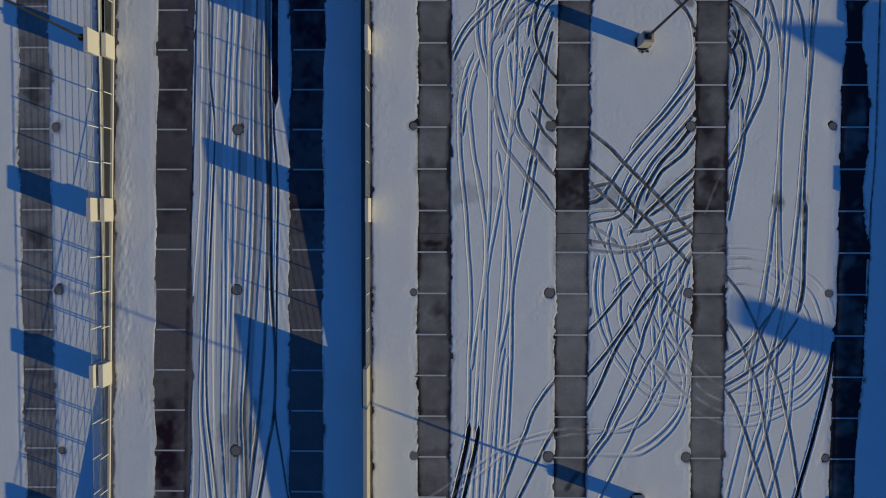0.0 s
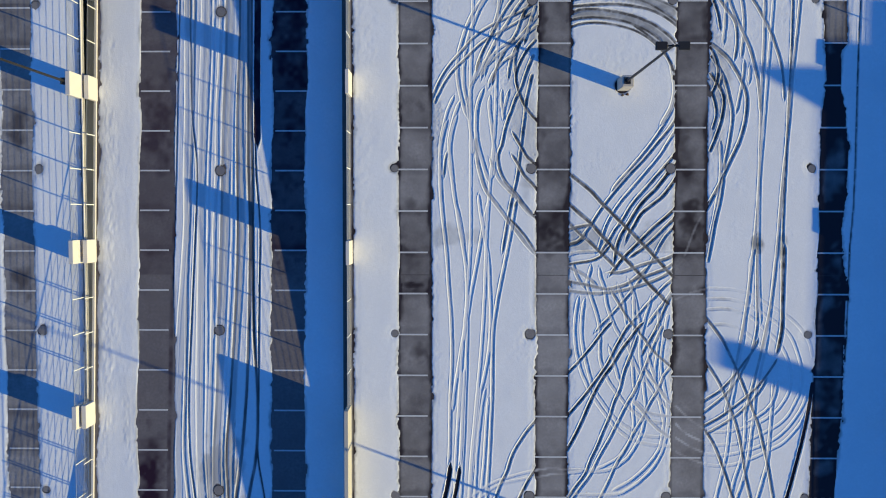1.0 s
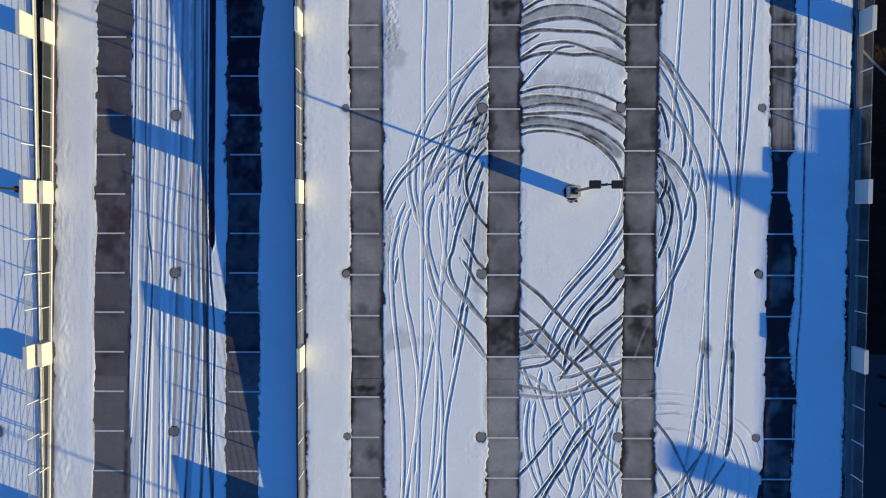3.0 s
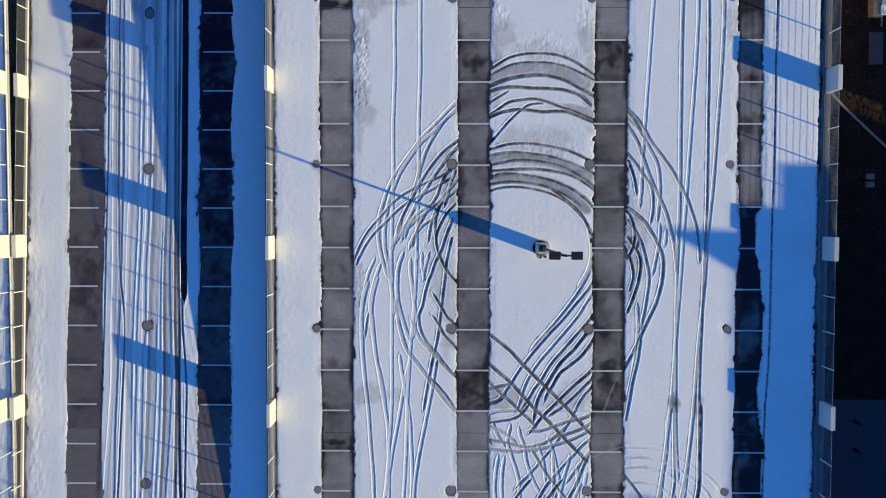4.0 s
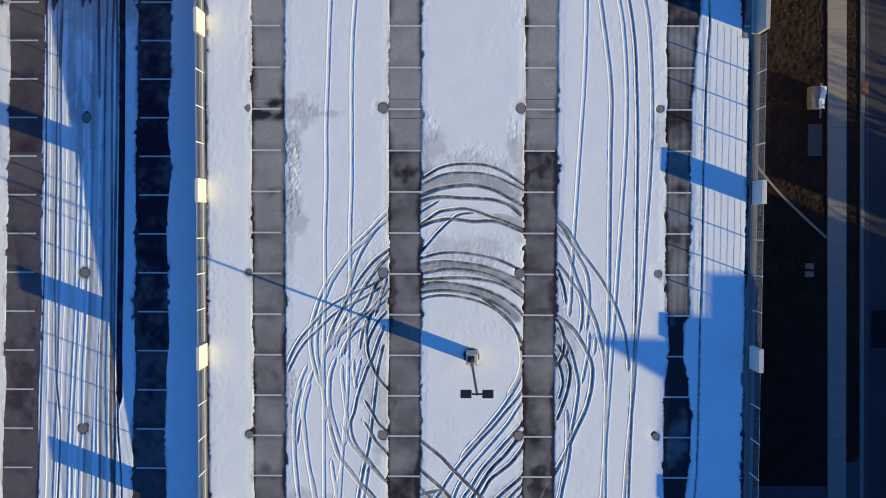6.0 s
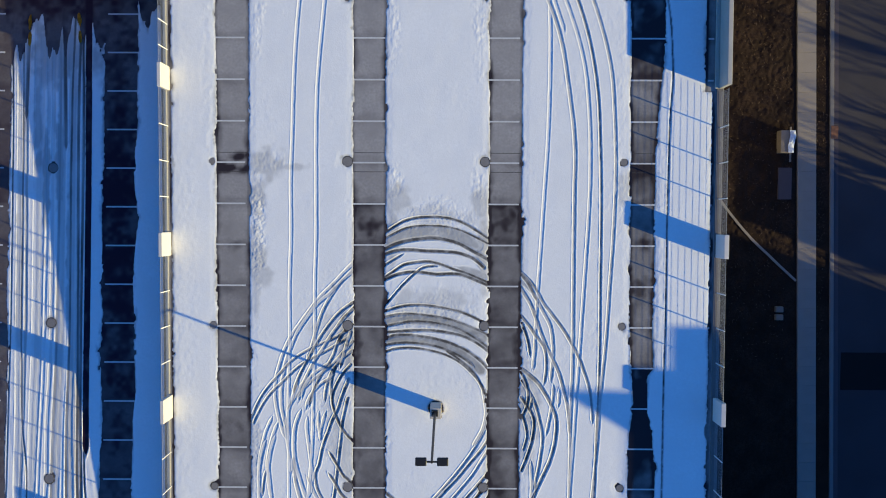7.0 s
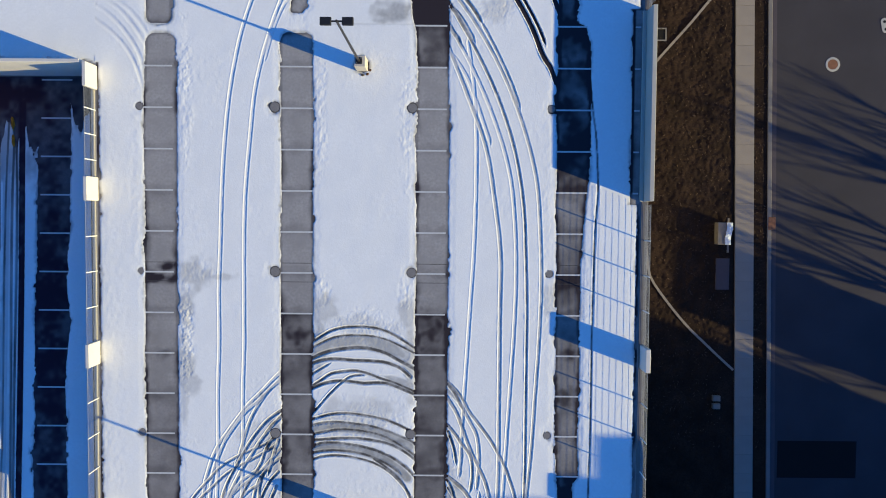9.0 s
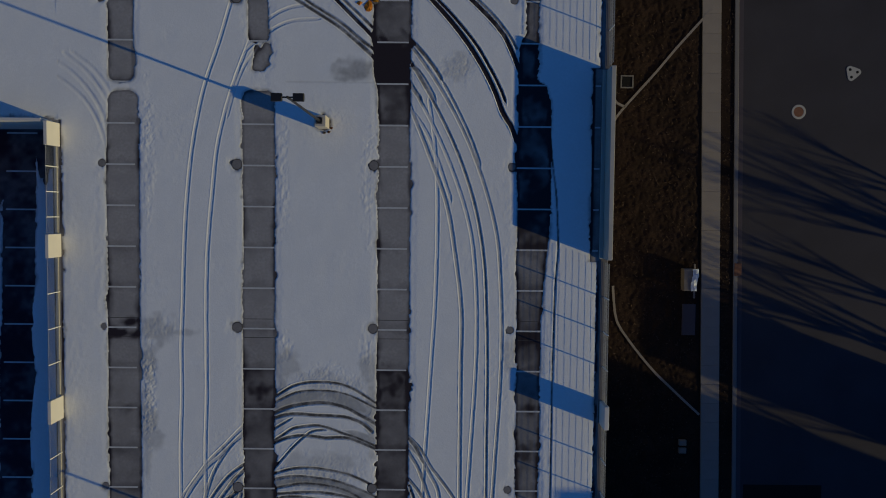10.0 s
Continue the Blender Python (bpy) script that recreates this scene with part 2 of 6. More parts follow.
GAP = BAY - 1.48
rail = railing(GAP)
rail.matrix_basis = pose(29.98, PIER_Y + BAY / 2, 0.0)
for k in range(-4, 3):
    y = PIER_Y + BAY * (k + 0.5)
    if k not in (0,):
        copy_thing(rail, pose(29.98, y, 0.0))
for k in range(-4, 4):
    copy_thing(rail, pose(-21.97, PIER_Y + BAY * (k + 0.5), LOW))
for k in range(-1, 3):
    copy_thing(rail, pose(-4.78, PIER_Y + BAY * (k + 0.5), 0.0))
for k in (4, 5):
    copy_thing(rail, pose(29.98, PIER_Y + 0.45 + BAY * (k + 0.5), 0.0))
    copy_thing(first, pose(29.98, PIER_Y + 0.45 + BAY * (k + 1), 0.0))
short = railing(6.3)
short.matrix_basis = pose(-4.78, 37.1, 0.0)
tilted = railing(GAP, -FALL / 0.8)
tilted["label"] = "galvanised steel railing sloping with the ramp"
y = PIER_Y + BAY * -3.5
tilted.matrix_basis = pose(-21.5, y, ramp_z(y))
tilted.scale = (1, 1, 0.8)
for k in range(-3, 4):
    y = PIER_Y + BAY * (k + 0.5)
    copy_thing(tilted, pose(-21.5, y, ramp_z(y))).scale = (1, 1, 0.8)


# ---- lamp posts ----
def lamp_post(pedestal=True):
    ob = empty("lamp_post", 0, 0, 0)
    if pedestal:
        tagged(ob, "tall dark bronze twin-head lamp post on a square concrete pedestal", "lamp post", "lamp posts on the deck")
        part("pedestal", box(bmesh.new(), -0.30, 0.40, -0.36, 0.34, 0.0, 1.5, 0.03), PEDESTAL, ob, "square pale concrete pedestal")
    else:
        tagged(ob, "tall dark bronze lamp post on a rusty bracket beside a pier", "lamp post", "lamp posts on the deck")
        part("bracket", box(bmesh.new(), -0.16, 0.16, -0.2, 0.2, 1.2, 1.5, 0.02), RUST, ob, "rusty brown steel bracket")
    part("base_plate", box(bmesh.new(), -0.2, 0.2, -0.2, 0.2, 1.5, 1.54, 0.008), BRONZE, ob)
    for sx in (-0.15, 0.15):
        for sy in (-0.15, 0.15):
            part("anchor_bolt", tube(bmesh.new(), (sx, sy, 1.54), (sx, sy, 1.6), 0.018, sides=6), STEEL, ob)
    part("pole", tube(bmesh.new(), (0, 0, 1.54), (0, 0, 11.0), 0.085, 0.06, 8), BRONZE, ob)
    part("pole_cap", tube(bmesh.new(), (0, 0, 11.0), (0, 0, 11.1), 0.075, 0.03, 8), BRONZE, ob)
    part("cross_arm", box(bmesh.new(), -0.32, 0.32, -0.04, 0.04, 10.9, 10.98, 0.01), BRONZE, ob)
    for s in (-1, 1):
        head = part("lamp_head", box(bmesh.new(), s * 0.54 - 0.28, s * 0.54 + 0.28, -0.2, 0.2, 10.84, 11.02, 0.03), BRONZE, ob, "flat black rectangular lamp head")
        part("lens", box(bmesh.new(), s * 0.54 - 0.22, s * 0.54 + 0.22, -0.15, 0.15, 10.825, 10.842), LENS, head)
    return ob


lamp = lamp_post()
lamp.matrix_basis = pose(12.16, 12.93, 0.0)
copy_thing(lamp, pose(12.02, 41.6, 0.0))
copy_thing(lamp, pose(12.2, -15.8, 0.0))
side_lamp = lamp_post(False)
side_lamp.matrix_basis = pose(-22.25, 13.05, LOW)


# ---- snow sheets with the ruts of tyres pressed into them ----
def lattice(X, Y, size, seed):
    """Smooth random clouds from -1 to 1 with lumps of that size."""
    rs = np.random.RandomState(seed)
    g = rs.rand(256, 256) * 2 - 1
    ca, sa = math.cos(0.6 + seed * 1.37), math.sin(0.6 + seed * 1.37)
    u, v = (ca * X - sa * Y) / size + 140.0, (sa * X + ca * Y) / size + 160.0
    i, j = np.floor(u).astype(int), np.floor(v).astype(int)
    a, b = u - i, v - j
    a, b = a * a * (3 - 2 * a), b * b * (3 - 2 * b)
    i0, i1, j0, j1 = i % 256, (i + 1) % 256, j % 256, (j + 1) % 256
    return (g[i0, j0] * (1 - a) + g[i1, j0] * a) * (1 - b) + (g[i0, j1] * (1 - a) + g[i1, j1] * a) * b


def step(lo, hi, x):
    t = np.clip((x - lo) / (hi - lo), 0, 1)
    return t * t * (3 - 2 * t)


SNOW_DEPTH = 0.038
RUTS = {"main": [], "ramp": [], "west": []}


def spline(pts, every=0.25):
    """A smooth line through a few points."""
    p = [Vector(q) for q in pts]
    p = [2 * p[0] - p[1], *p, 2 * p[-1] - p[-2]]
    out = []
    for k in range(1, len(p) - 2):
        n = max(2, int((p[k + 1] - p[k]).length / every))
        for s in range(n):
            t = s / n
            out.append(0.5 * (2 * p[k] + (p[k + 1] - p[k - 1]) * t + (2 * p[k - 1] - 5 * p[k] + 4 * p[k + 1] - p[k + 2]) * t * t
                              + (3 * p[k] - p[k - 1] - 3 * p[k + 1] + p[k + 2]) * t ** 3))
    return out + [p[-2]]


def rut(where, floor, slush, width, *pts):
    """One tyre's line. floor: what is left of the snow's depth; slush: how grey it is."""
    RUTS[where].append((floor, slush, width, spline(pts)))


# loops round the lamp, west side
rut("main", 0.38, 0.15, 0.18, (7.12, 22.34), (6.38, 21.59), (5.77, 20.92), (4.85, 20.00), (4.17, 19.14), (3.53, 18.25), (2.92, 17.36), (2.49, 16.43), (2.24, 15.65), (2.03, 14.86), (1.95, 14.03), (1.99, 13.21), (2.13, 12.42), (2.38, 11.52), (2.70, 10.44))
rut("main", 0.38, 0.30, 0.18, (7.02, 21.70), (6.27, 21.06), (5.56, 20.11), (5.03, 19.15), (4.67, 18.15), (4.35, 17.01), (4.07, 16.19), (3.71, 15.47))
rut("main", 0.38, 0.15, 0.18, (6.91, 21.70), (6.13, 20.92), (5.31, 20.10), (4.60, 19.46), (3.96, 18.57), (3.39, 17.72), (2.99, 16.79), (2.67, 16.00), (2.46, 14.93), (2.35, 13.86), (2.38, 12.78), (2.63, 11.70), (2.92, 10.62))
rut("main", 0.25, 0.40, 0.18, (6.49, 17.80), (5.67, 17.33), (4.60, 16.87), (3.71, 16.40), (2.92, 15.83), (2.28, 15.11), (1.63, 14.39), (1.13, 13.71), (0.77, 13.06), (0.41, 12.23))
rut("main", 0.25, 0.40, 0.18, (6.57, 17.37), (5.67, 16.80), (4.78, 16.30), (3.89, 15.83), (3.17, 15.29), (2.46, 14.57), (1.77, 13.93), (1.27, 13.28), (0.84, 12.52), (0.55, 11.88))
rut("main", 0.20, 0.50, 0.20, (7.13, 19.75), (6.56, 19.40), (5.92, 18.86), (5.39, 18.22), (4.96, 17.62), (4.64, 17.08), (4.25, 16.37), (3.82, 15.58), (3.46, 14.86), (3.17, 14.04), (3.03, 13.14))
rut("main", 0.30, 0.30, 0.18, (6.99, 19.29), (6.38, 18.69), (5.85, 17.97), (5.42, 17.37), (5.03, 16.72), (4.50, 15.94), (4.07, 15.11), (3.71, 14.33), (3.46, 13.50), (3.39, 12.78))
rut("main", 0.25, 0.50, 0.20, (6.85, 18.23), (6.32, 17.73), (5.92, 17.01), (5.68, 16.30), (5.32, 15.65), (4.85, 14.94), (4.46, 14.15), (4.18, 13.32), (4.03, 12.43))
rut("main", 0.38, 0.30, 0.16, (6.89, 17.16), (6.39, 16.55), (5.93, 16.01), (5.39, 15.48), (4.78, 15.01), (4.07, 14.40), (3.35, 13.68), (2.81, 12.96), (2.45, 12.24))
rut("main", 0.30, 0.40, 0.16, (6.85, 16.55), (6.21, 16.01), (5.68, 15.37), (5.32, 14.58), (5.14, 13.69), (5.14, 12.79))
rut("main", 0.10, 0.70, 0.18, (6.75, 15.66), (6.21, 15.01), (5.79, 14.23), (5.57, 13.51), (5.68, 12.79), (5.97, 12.00), (6.40, 11.25), (7.01, 10.64))
rut("main", 0.15, 0.50, 0.20, (6.64, 14.73), (6.22, 13.69), (5.93, 12.79), (5.57, 12.07), (5.32, 11.35), (5.07, 10.70), (4.90, 10.09), (4.72, 9.19), (4.50, 8.65), (4.54, 7.92), (4.79, 7.20), (5.15, 6.66), (5.58, 6.23), (6.05, 5.58), (6.59, 4.93), (7.10, 4.49))
rut("main", 0.20, 0.45, 0.19, (6.57, 13.51), (6.40, 12.79), (6.22, 11.90), (6.15, 11.00), (6.04, 10.10), (5.94, 9.19), (5.83, 8.29), (5.73, 7.39), (5.58, 6.66), (5.40, 5.94), (5.22, 5.03), (5.05, 4.12), (4.87, 3.02), (4.72, 1.93))
rut("main", 0.10, 0.70, 0.18, (5.04, 10.52), (5.51, 9.81), (5.94, 9.09), (6.33, 8.44), (6.87, 8.04))
rut("main", 0.10, 0.60, 0.18, (5.00, 9.08), (5.44, 8.47), (5.80, 7.93), (6.12, 7.32), (6.59, 6.85), (7.06, 6.31))
rut("main", 0.35, 0.20, 0.18, (3.71, 8.82), (4.07, 8.21), (4.32, 7.56), (4.61, 7.02), (5.04, 6.55), (5.51, 6.12), (5.94, 5.58), (6.41, 5.03), (7.03, 4.56))
rut("main", 0.30, 0.30, 0.20, (3.06, 10.26), (3.13, 9.18), (3.24, 8.10), (3.46, 7.19), (3.71, 6.47), (4.00, 6.04), (4.36, 5.57), (4.72, 5.10), (5.08, 4.59), (5.59, 3.94), (6.13, 3.21), (6.67, 2.60), (7.18, 2.20))
rut("main", 0.25, 0.60, 0.16, (4.79, 5.13), (5.44, 4.41), (5.95, 3.83), (6.42, 3.22), (6.82, 2.60))
rut("main", 0.40, 0.10, 0.16, (1.92, 12.78), (1.63, 11.99), (1.34, 11.34), (1.12, 10.44), (0.94, 9.53), (0.87, 8.63), (0.86, 7.36), (0.93, 5.91), (1.07, 4.46), (1.25, 3.00), (1.36, 1.91))
rut("main", 0.40, 0.10, 0.18, (2.27, 12.42), (2.02, 11.70), (1.77, 10.98), (1.55, 10.08), (1.44, 9.18), (1.51, 8.09), (1.66, 7.01), (1.83, 5.74), (2.09, 4.65), (2.30, 3.37), (2.44, 1.92))
rut("main", 0.25, 0.45, 0.16, (1.41, 9.36), (1.23, 8.45), (1.12, 7.55), (1.08, 6.64))
rut("main", 0.40, 0.10, 0.16, (2.45, 12.42), (2.63, 11.34), (2.78, 10.26), (2.92, 9.18), (2.99, 8.10))
rut("main", 0.30, 0.10, 0.20, (3.78, 13.14), (3.28, 11.89), (3.14, 10.80), (3.17, 9.72), (3.35, 8.82), (3.78, 7.38), (4.07, 6.47))
rut("main", 0.40, 0.10, 0.18, (4.07, 12.79), (3.96, 11.71), (4.07, 10.63), (4.21, 9.55), (4.29, 8.46), (4.18, 7.38), (4.07, 6.65))
rut("main", 0.40, 0.20, 0.16, (4.78, 13.15), (4.71, 12.07), (4.86, 10.99), (5.04, 10.27))
rut("main", 0.40, 0.20, 0.16, (5.36, 13.15), (5.07, 12.25), (4.86, 11.35), (4.75, 10.27))
rut("main", 0.30, 0.30, 0.16, (6.28, 16.26), (5.78, 15.48), (5.53, 14.58), (5.54, 13.69), (5.68, 12.97))
rut("main", 0.40, 0.10, 0.16, (4.25, 15.01), (3.53, 14.22), (3.06, 13.32), (2.63, 12.42))
rut("main", 0.40, 0.10, 0.16, (3.71, 14.94), (3.28, 14.15), (2.92, 13.14), (2.71, 12.06), (2.78, 10.98))
rut("main", 0.35, 0.20, 0.16, (5.78, 16.16), (5.14, 15.58), (4.50, 15.12), (4.00, 14.58), (3.71, 13.86), (3.64, 12.96))
rut("main", 0.30, 0.40, 0.16, (6.78, 17.73), (6.50, 16.91), (6.21, 15.84), (5.93, 14.94))
rut("main", 0.35, 0.20, 0.16, (6.14, 15.30), (5.57, 14.87), (4.86, 14.40), (4.35, 13.86), (4.00, 13.22), (3.78, 12.25))
# long lines west of the loops
rut("main", 0.40, 0.15, 0.17, (1.61, 11.22), (1.26, 10.52), (1.05, 9.64), (0.91, 8.76), (0.91, 7.71), (0.95, 6.29), (1.06, 4.88), (1.20, 3.46), (1.34, 2.04), (1.42, 0.62), (1.56, -1.17), (1.64, -2.96), (1.64, -4.76), (1.57, -6.56), (1.54, -8.38), (1.51, -10.19), (1.40, -12.01), (1.22, -13.18), (0.47, -18.13))
rut("main", 0.40, 0.05, 0.17, (2.14, 11.57), (1.82, 10.69), (1.61, 9.82), (1.51, 8.94), (1.62, 7.71), (1.76, 6.30), (1.98, 4.88), (2.19, 3.64), (2.41, 2.40), (2.55, 1.33), (2.59, -0.09), (2.60, -1.88), (2.60, -2.96), (2.57, -4.76), (2.50, -6.56), (2.44, -8.73), (2.34, -10.92), (2.23, -13.18), (2.01, -18.17))
rut("main", 0.40, 0.00, 0.17, (4.10, 6.30), (3.99, 5.94), (3.75, 4.88), (3.51, 3.64), (3.30, 2.40), (3.05, 0.98), (2.81, -0.27), (2.60, -1.70), (2.32, -3.14), (2.07, -4.76), (1.82, -6.38), (1.68, -8.01))
rut("main", 0.40, 0.00, 0.17, (3.25, 6.65), (3.39, 5.24), (3.57, 4.18), (3.76, 3.11), (3.94, 1.87), (4.01, 0.62), (4.09, -1.16), (4.06, -2.95), (3.89, -4.39), (3.68, -5.47), (3.43, -6.56), (3.26, -8.00), (3.09, -9.82), (2.95, -11.64), (2.81, -13.18), (2.36, -18.15))
rut("main", 0.30, 0.15, 0.17, (5.76, 6.30), (5.52, 4.89), (5.28, 3.47), (5.07, 2.40), (4.86, 1.34), (4.65, 0.27), (4.41, -1.16), (4.24, -2.59), (4.21, -4.39), (4.19, -6.55), (4.12, -8.73), (4.02, -10.91), (3.89, -13.17), (3.59, -18.16))
rut("main", 0.40, 0.00, 0.16, (2.46, -4.40), (2.36, -6.20), (2.29, -8.01), (2.23, -10.19), (2.12, -11.65), (1.95, -13.18), (1.37, -18.15))
rut("main", 0.40, 0.00, 0.16, (3.93, -5.65), (3.68, -6.56), (3.48, -8.00), (3.30, -9.82), (3.20, -11.64), (3.13, -13.17), (2.92, -18.17))
rut("main", 0.40, 0.00, 0.16, (4.01, -6.19), (3.87, -8.00), (3.77, -9.82), (3.67, -11.27), (3.49, -13.17), (3.04, -18.15))
rut("main", 0.15, 0.45, 0.20, (7.13, -7.99), (6.49, -8.71), (5.95, -9.52), (5.49, -10.35), (5.14, -11.45), (4.71, -12.36), (4.43, -13.17), (2.77, -17.88))
rut("main", 0.10, 0.60, 0.20, (6.93, -11.36), (6.51, -11.99), (6.15, -12.72), (5.94, -13.16), (3.76, -17.66))
rut("main", -0.20, 0.75, 0.24, (2.19, -10.62), (2.09, -11.65), (1.94, -12.56), (1.80, -13.18), (0.68, -18.05))
rut("main", -0.20, 0.75, 0.28, (1.58, -10.48), (1.51, -11.47), (1.33, -12.56), (1.19, -13.18), (0.07, -18.06))
rut("main", 0.62, 0.00, 0.14, (7.11, -11.33), (6.14, -11.55), (5.25, -11.81), (4.53, -12.07), (3.81, -12.44), (3.28, -12.81), (2.74, -13.18), (-1.39, -16.00))
rut("main", 0.62, 0.00, 0.14, (6.76, -11.80), (5.79, -11.99), (4.89, -12.21), (4.17, -12.58), (3.46, -13.17), (-0.41, -16.34))
rut("main", 0.50, 0.0, 0.16, (7.0, 51.8), (5.6, 47.0), (4.5, 43.7), (3.8, 40.3), (3.4, 36.8), (3.2, 33.3), (3.1, 30.1), (3.0, 27.7), (3.0, 26.0), (3.0, 23.8), (2.9, 20.6), (2.9, 17.1), (2.8, 13.6), (2.8, 10.1), (2.8, 6.6), (2.8, 3.1), (2.6, -0.4), (2.3, -3.9), (2.1, -7.4), (1.9, -10.9), (1.8, -14.4), (1.5, -19.4))
rut("main", 0.50, 0.0, 0.16, (9.2, 51.7), (7.5, 47.0), (6.3, 43.8), (5.4, 40.4), (5.0, 37.0), (4.7, 33.5), (4.6, 30.2), (4.6, 27.8), (4.6, 26.1), (4.6, 23.9), (4.5, 20.7), (4.5, 17.2), (4.4, 13.7), (4.3, 10.2), (4.0, 6.7), (3.8, 3.2), (3.7, -0.2), (3.5, -3.7), (3.2, -7.2), (2.9, -10.7), (2.7, -14.2), (2.3, -19.2))
# arcs over the north of the lamp
rut("main", 0.13, 0.95, 0.18, (8.96, 24.10), (9.39, 24.39), (10.09, 24.81), (10.80, 25.02), (11.51, 25.09), (12.39, 25.09), (13.28, 24.95), (13.99, 24.67), (14.70, 24.25), (15.41, 23.79))
rut("main", 0.18, 0.85, 0.16, (8.96, 23.75), (9.57, 24.07), (10.27, 24.39), (11.16, 24.53), (12.22, 24.53), (13.10, 24.43), (13.81, 24.22), (14.52, 23.90), (15.41, 23.44))
rut("main", 0.18, 0.91, 0.28, (8.75, 22.94), (9.39, 23.29), (10.17, 23.54), (10.98, 23.68), (12.05, 23.76), (12.93, 23.62), (13.64, 23.41), (14.35, 23.02), (15.07, 22.63), (15.56, 22.35))
rut("main", 0.23, 0.85, 0.25, (8.76, 22.66), (9.57, 22.94), (10.46, 23.01), (11.52, 22.94), (12.58, 22.91), (13.47, 22.84), (14.18, 22.63), (14.71, 22.35), (15.21, 21.89))
rut("main", 0.80, 0.33, 1.10, (8.89, 23.47), (9.74, 23.82), (10.81, 24.11), (11.87, 24.18), (12.93, 24.04), (13.82, 23.76), (14.71, 23.30))
rut("main", 0.23, 0.61, 0.16, (8.90, 22.02), (9.40, 22.34), (10.03, 22.70), (10.63, 22.94))
rut("main", 0.08, 0.91, 0.20, (8.97, 21.28), (9.58, 21.71), (10.11, 22.06), (10.82, 22.20), (11.70, 22.27), (12.59, 22.06), (13.30, 21.78), (14.01, 21.57), (14.72, 21.29), (15.58, 20.90))
rut("main", 0.08, 0.91, 0.24, (8.97, 21.14), (9.76, 21.46), (10.64, 21.60), (11.35, 21.57), (12.24, 21.46), (13.13, 21.50), (13.84, 21.43), (14.73, 21.08), (15.65, 20.69))
rut("main", 0.75, 0.29, 0.50, (13.30, 21.99), (14.01, 21.78), (14.72, 21.57), (15.25, 21.36))
rut("main", 0.03, 0.55, 0.16, (8.88, 19.40), (9.41, 20.01), (9.94, 20.64), (10.47, 21.18), (10.93, 21.60), (11.35, 21.89), (12.06, 21.99), (12.77, 21.78))
rut("main", 0.03, 0.97, 0.18, (8.77, 19.05), (9.41, 19.26), (10.12, 19.44), (11.01, 19.51), (11.90, 19.44), (12.79, 19.30), (13.68, 19.09), (14.39, 18.81), (15.10, 18.46), (15.60, 18.14))
rut("main", 0.13, 0.91, 0.20, (8.77, 18.69), (9.59, 18.87), (10.48, 18.94), (11.55, 18.84), (12.61, 18.70), (13.50, 18.45), (14.40, 18.10), (15.11, 17.82), (15.61, 17.50))
rut("main", 0.13, 0.91, 0.20, (8.77, 18.09), (9.59, 18.27), (10.66, 18.45), (11.73, 18.41), (12.80, 18.24), (13.69, 17.96), (14.58, 17.46), (15.29, 16.97), (15.62, 16.68))
rut("main", 0.08, 0.97, 0.24, (8.78, 17.23), (9.42, 17.52), (10.13, 17.59), (11.02, 17.52), (11.91, 17.38), (12.80, 17.17), (13.52, 16.89), (14.23, 16.46))
rut("main", 0.28, 0.73, 0.18, (8.78, 17.73), (9.77, 17.81), (10.84, 17.88), (11.91, 17.88), (12.98, 17.74), (13.87, 17.53), (14.76, 17.11), (15.55, 16.54))
rut("main", 0.08, 0.91, 0.21, (8.78, 16.88), (9.42, 17.02), (10.31, 17.09), (11.20, 17.03), (12.09, 16.89), (12.98, 16.60), (13.77, 16.21), (14.42, 15.75), (14.99, 15.18))
rut("main", 0.03, 0.91, 0.18, (8.89, 16.45), (9.42, 16.67), (10.31, 16.77), (11.20, 16.71), (12.10, 16.53), (12.81, 16.32), (13.52, 15.96), (14.06, 15.57), (14.60, 15.04), (15.07, 14.43), (15.40, 13.72))
rut("main", 0.28, 0.67, 0.18, (12.98, 17.10), (13.87, 16.75), (14.59, 16.29), (15.13, 15.86), (15.63, 15.29))
rut("main", 0.28, 0.67, 0.16, (12.27, 16.81), (13.16, 16.39), (13.88, 15.86), (14.49, 15.32), (14.96, 14.61), (15.32, 13.83))
rut("main", 0.80, 0.42, 0.90, (8.84, 18.48), (9.95, 18.59), (11.19, 18.59), (12.62, 18.38), (13.86, 17.99), (15.11, 17.39))
rut("main", 0.80, 0.42, 0.70, (8.85, 17.30), (10.13, 17.31), (11.56, 17.17), (12.80, 16.85), (14.06, 16.25), (15.06, 15.33))
# the inner way round the lamp and down to the south-west
rut("main", 0.10, 0.35, 0.20, (15.29, 14.08), (15.47, 13.36), (15.55, 12.65), (15.41, 11.82), (15.06, 10.96), (14.46, 9.95), (13.76, 8.98), (12.87, 7.89), (11.98, 6.87), (11.27, 5.93))
rut("main", 0.35, 0.20, 0.16, (14.89, 14.72), (15.18, 14.08), (15.36, 13.18), (15.41, 12.47), (15.20, 11.57), (14.81, 10.85), (14.29, 9.95))
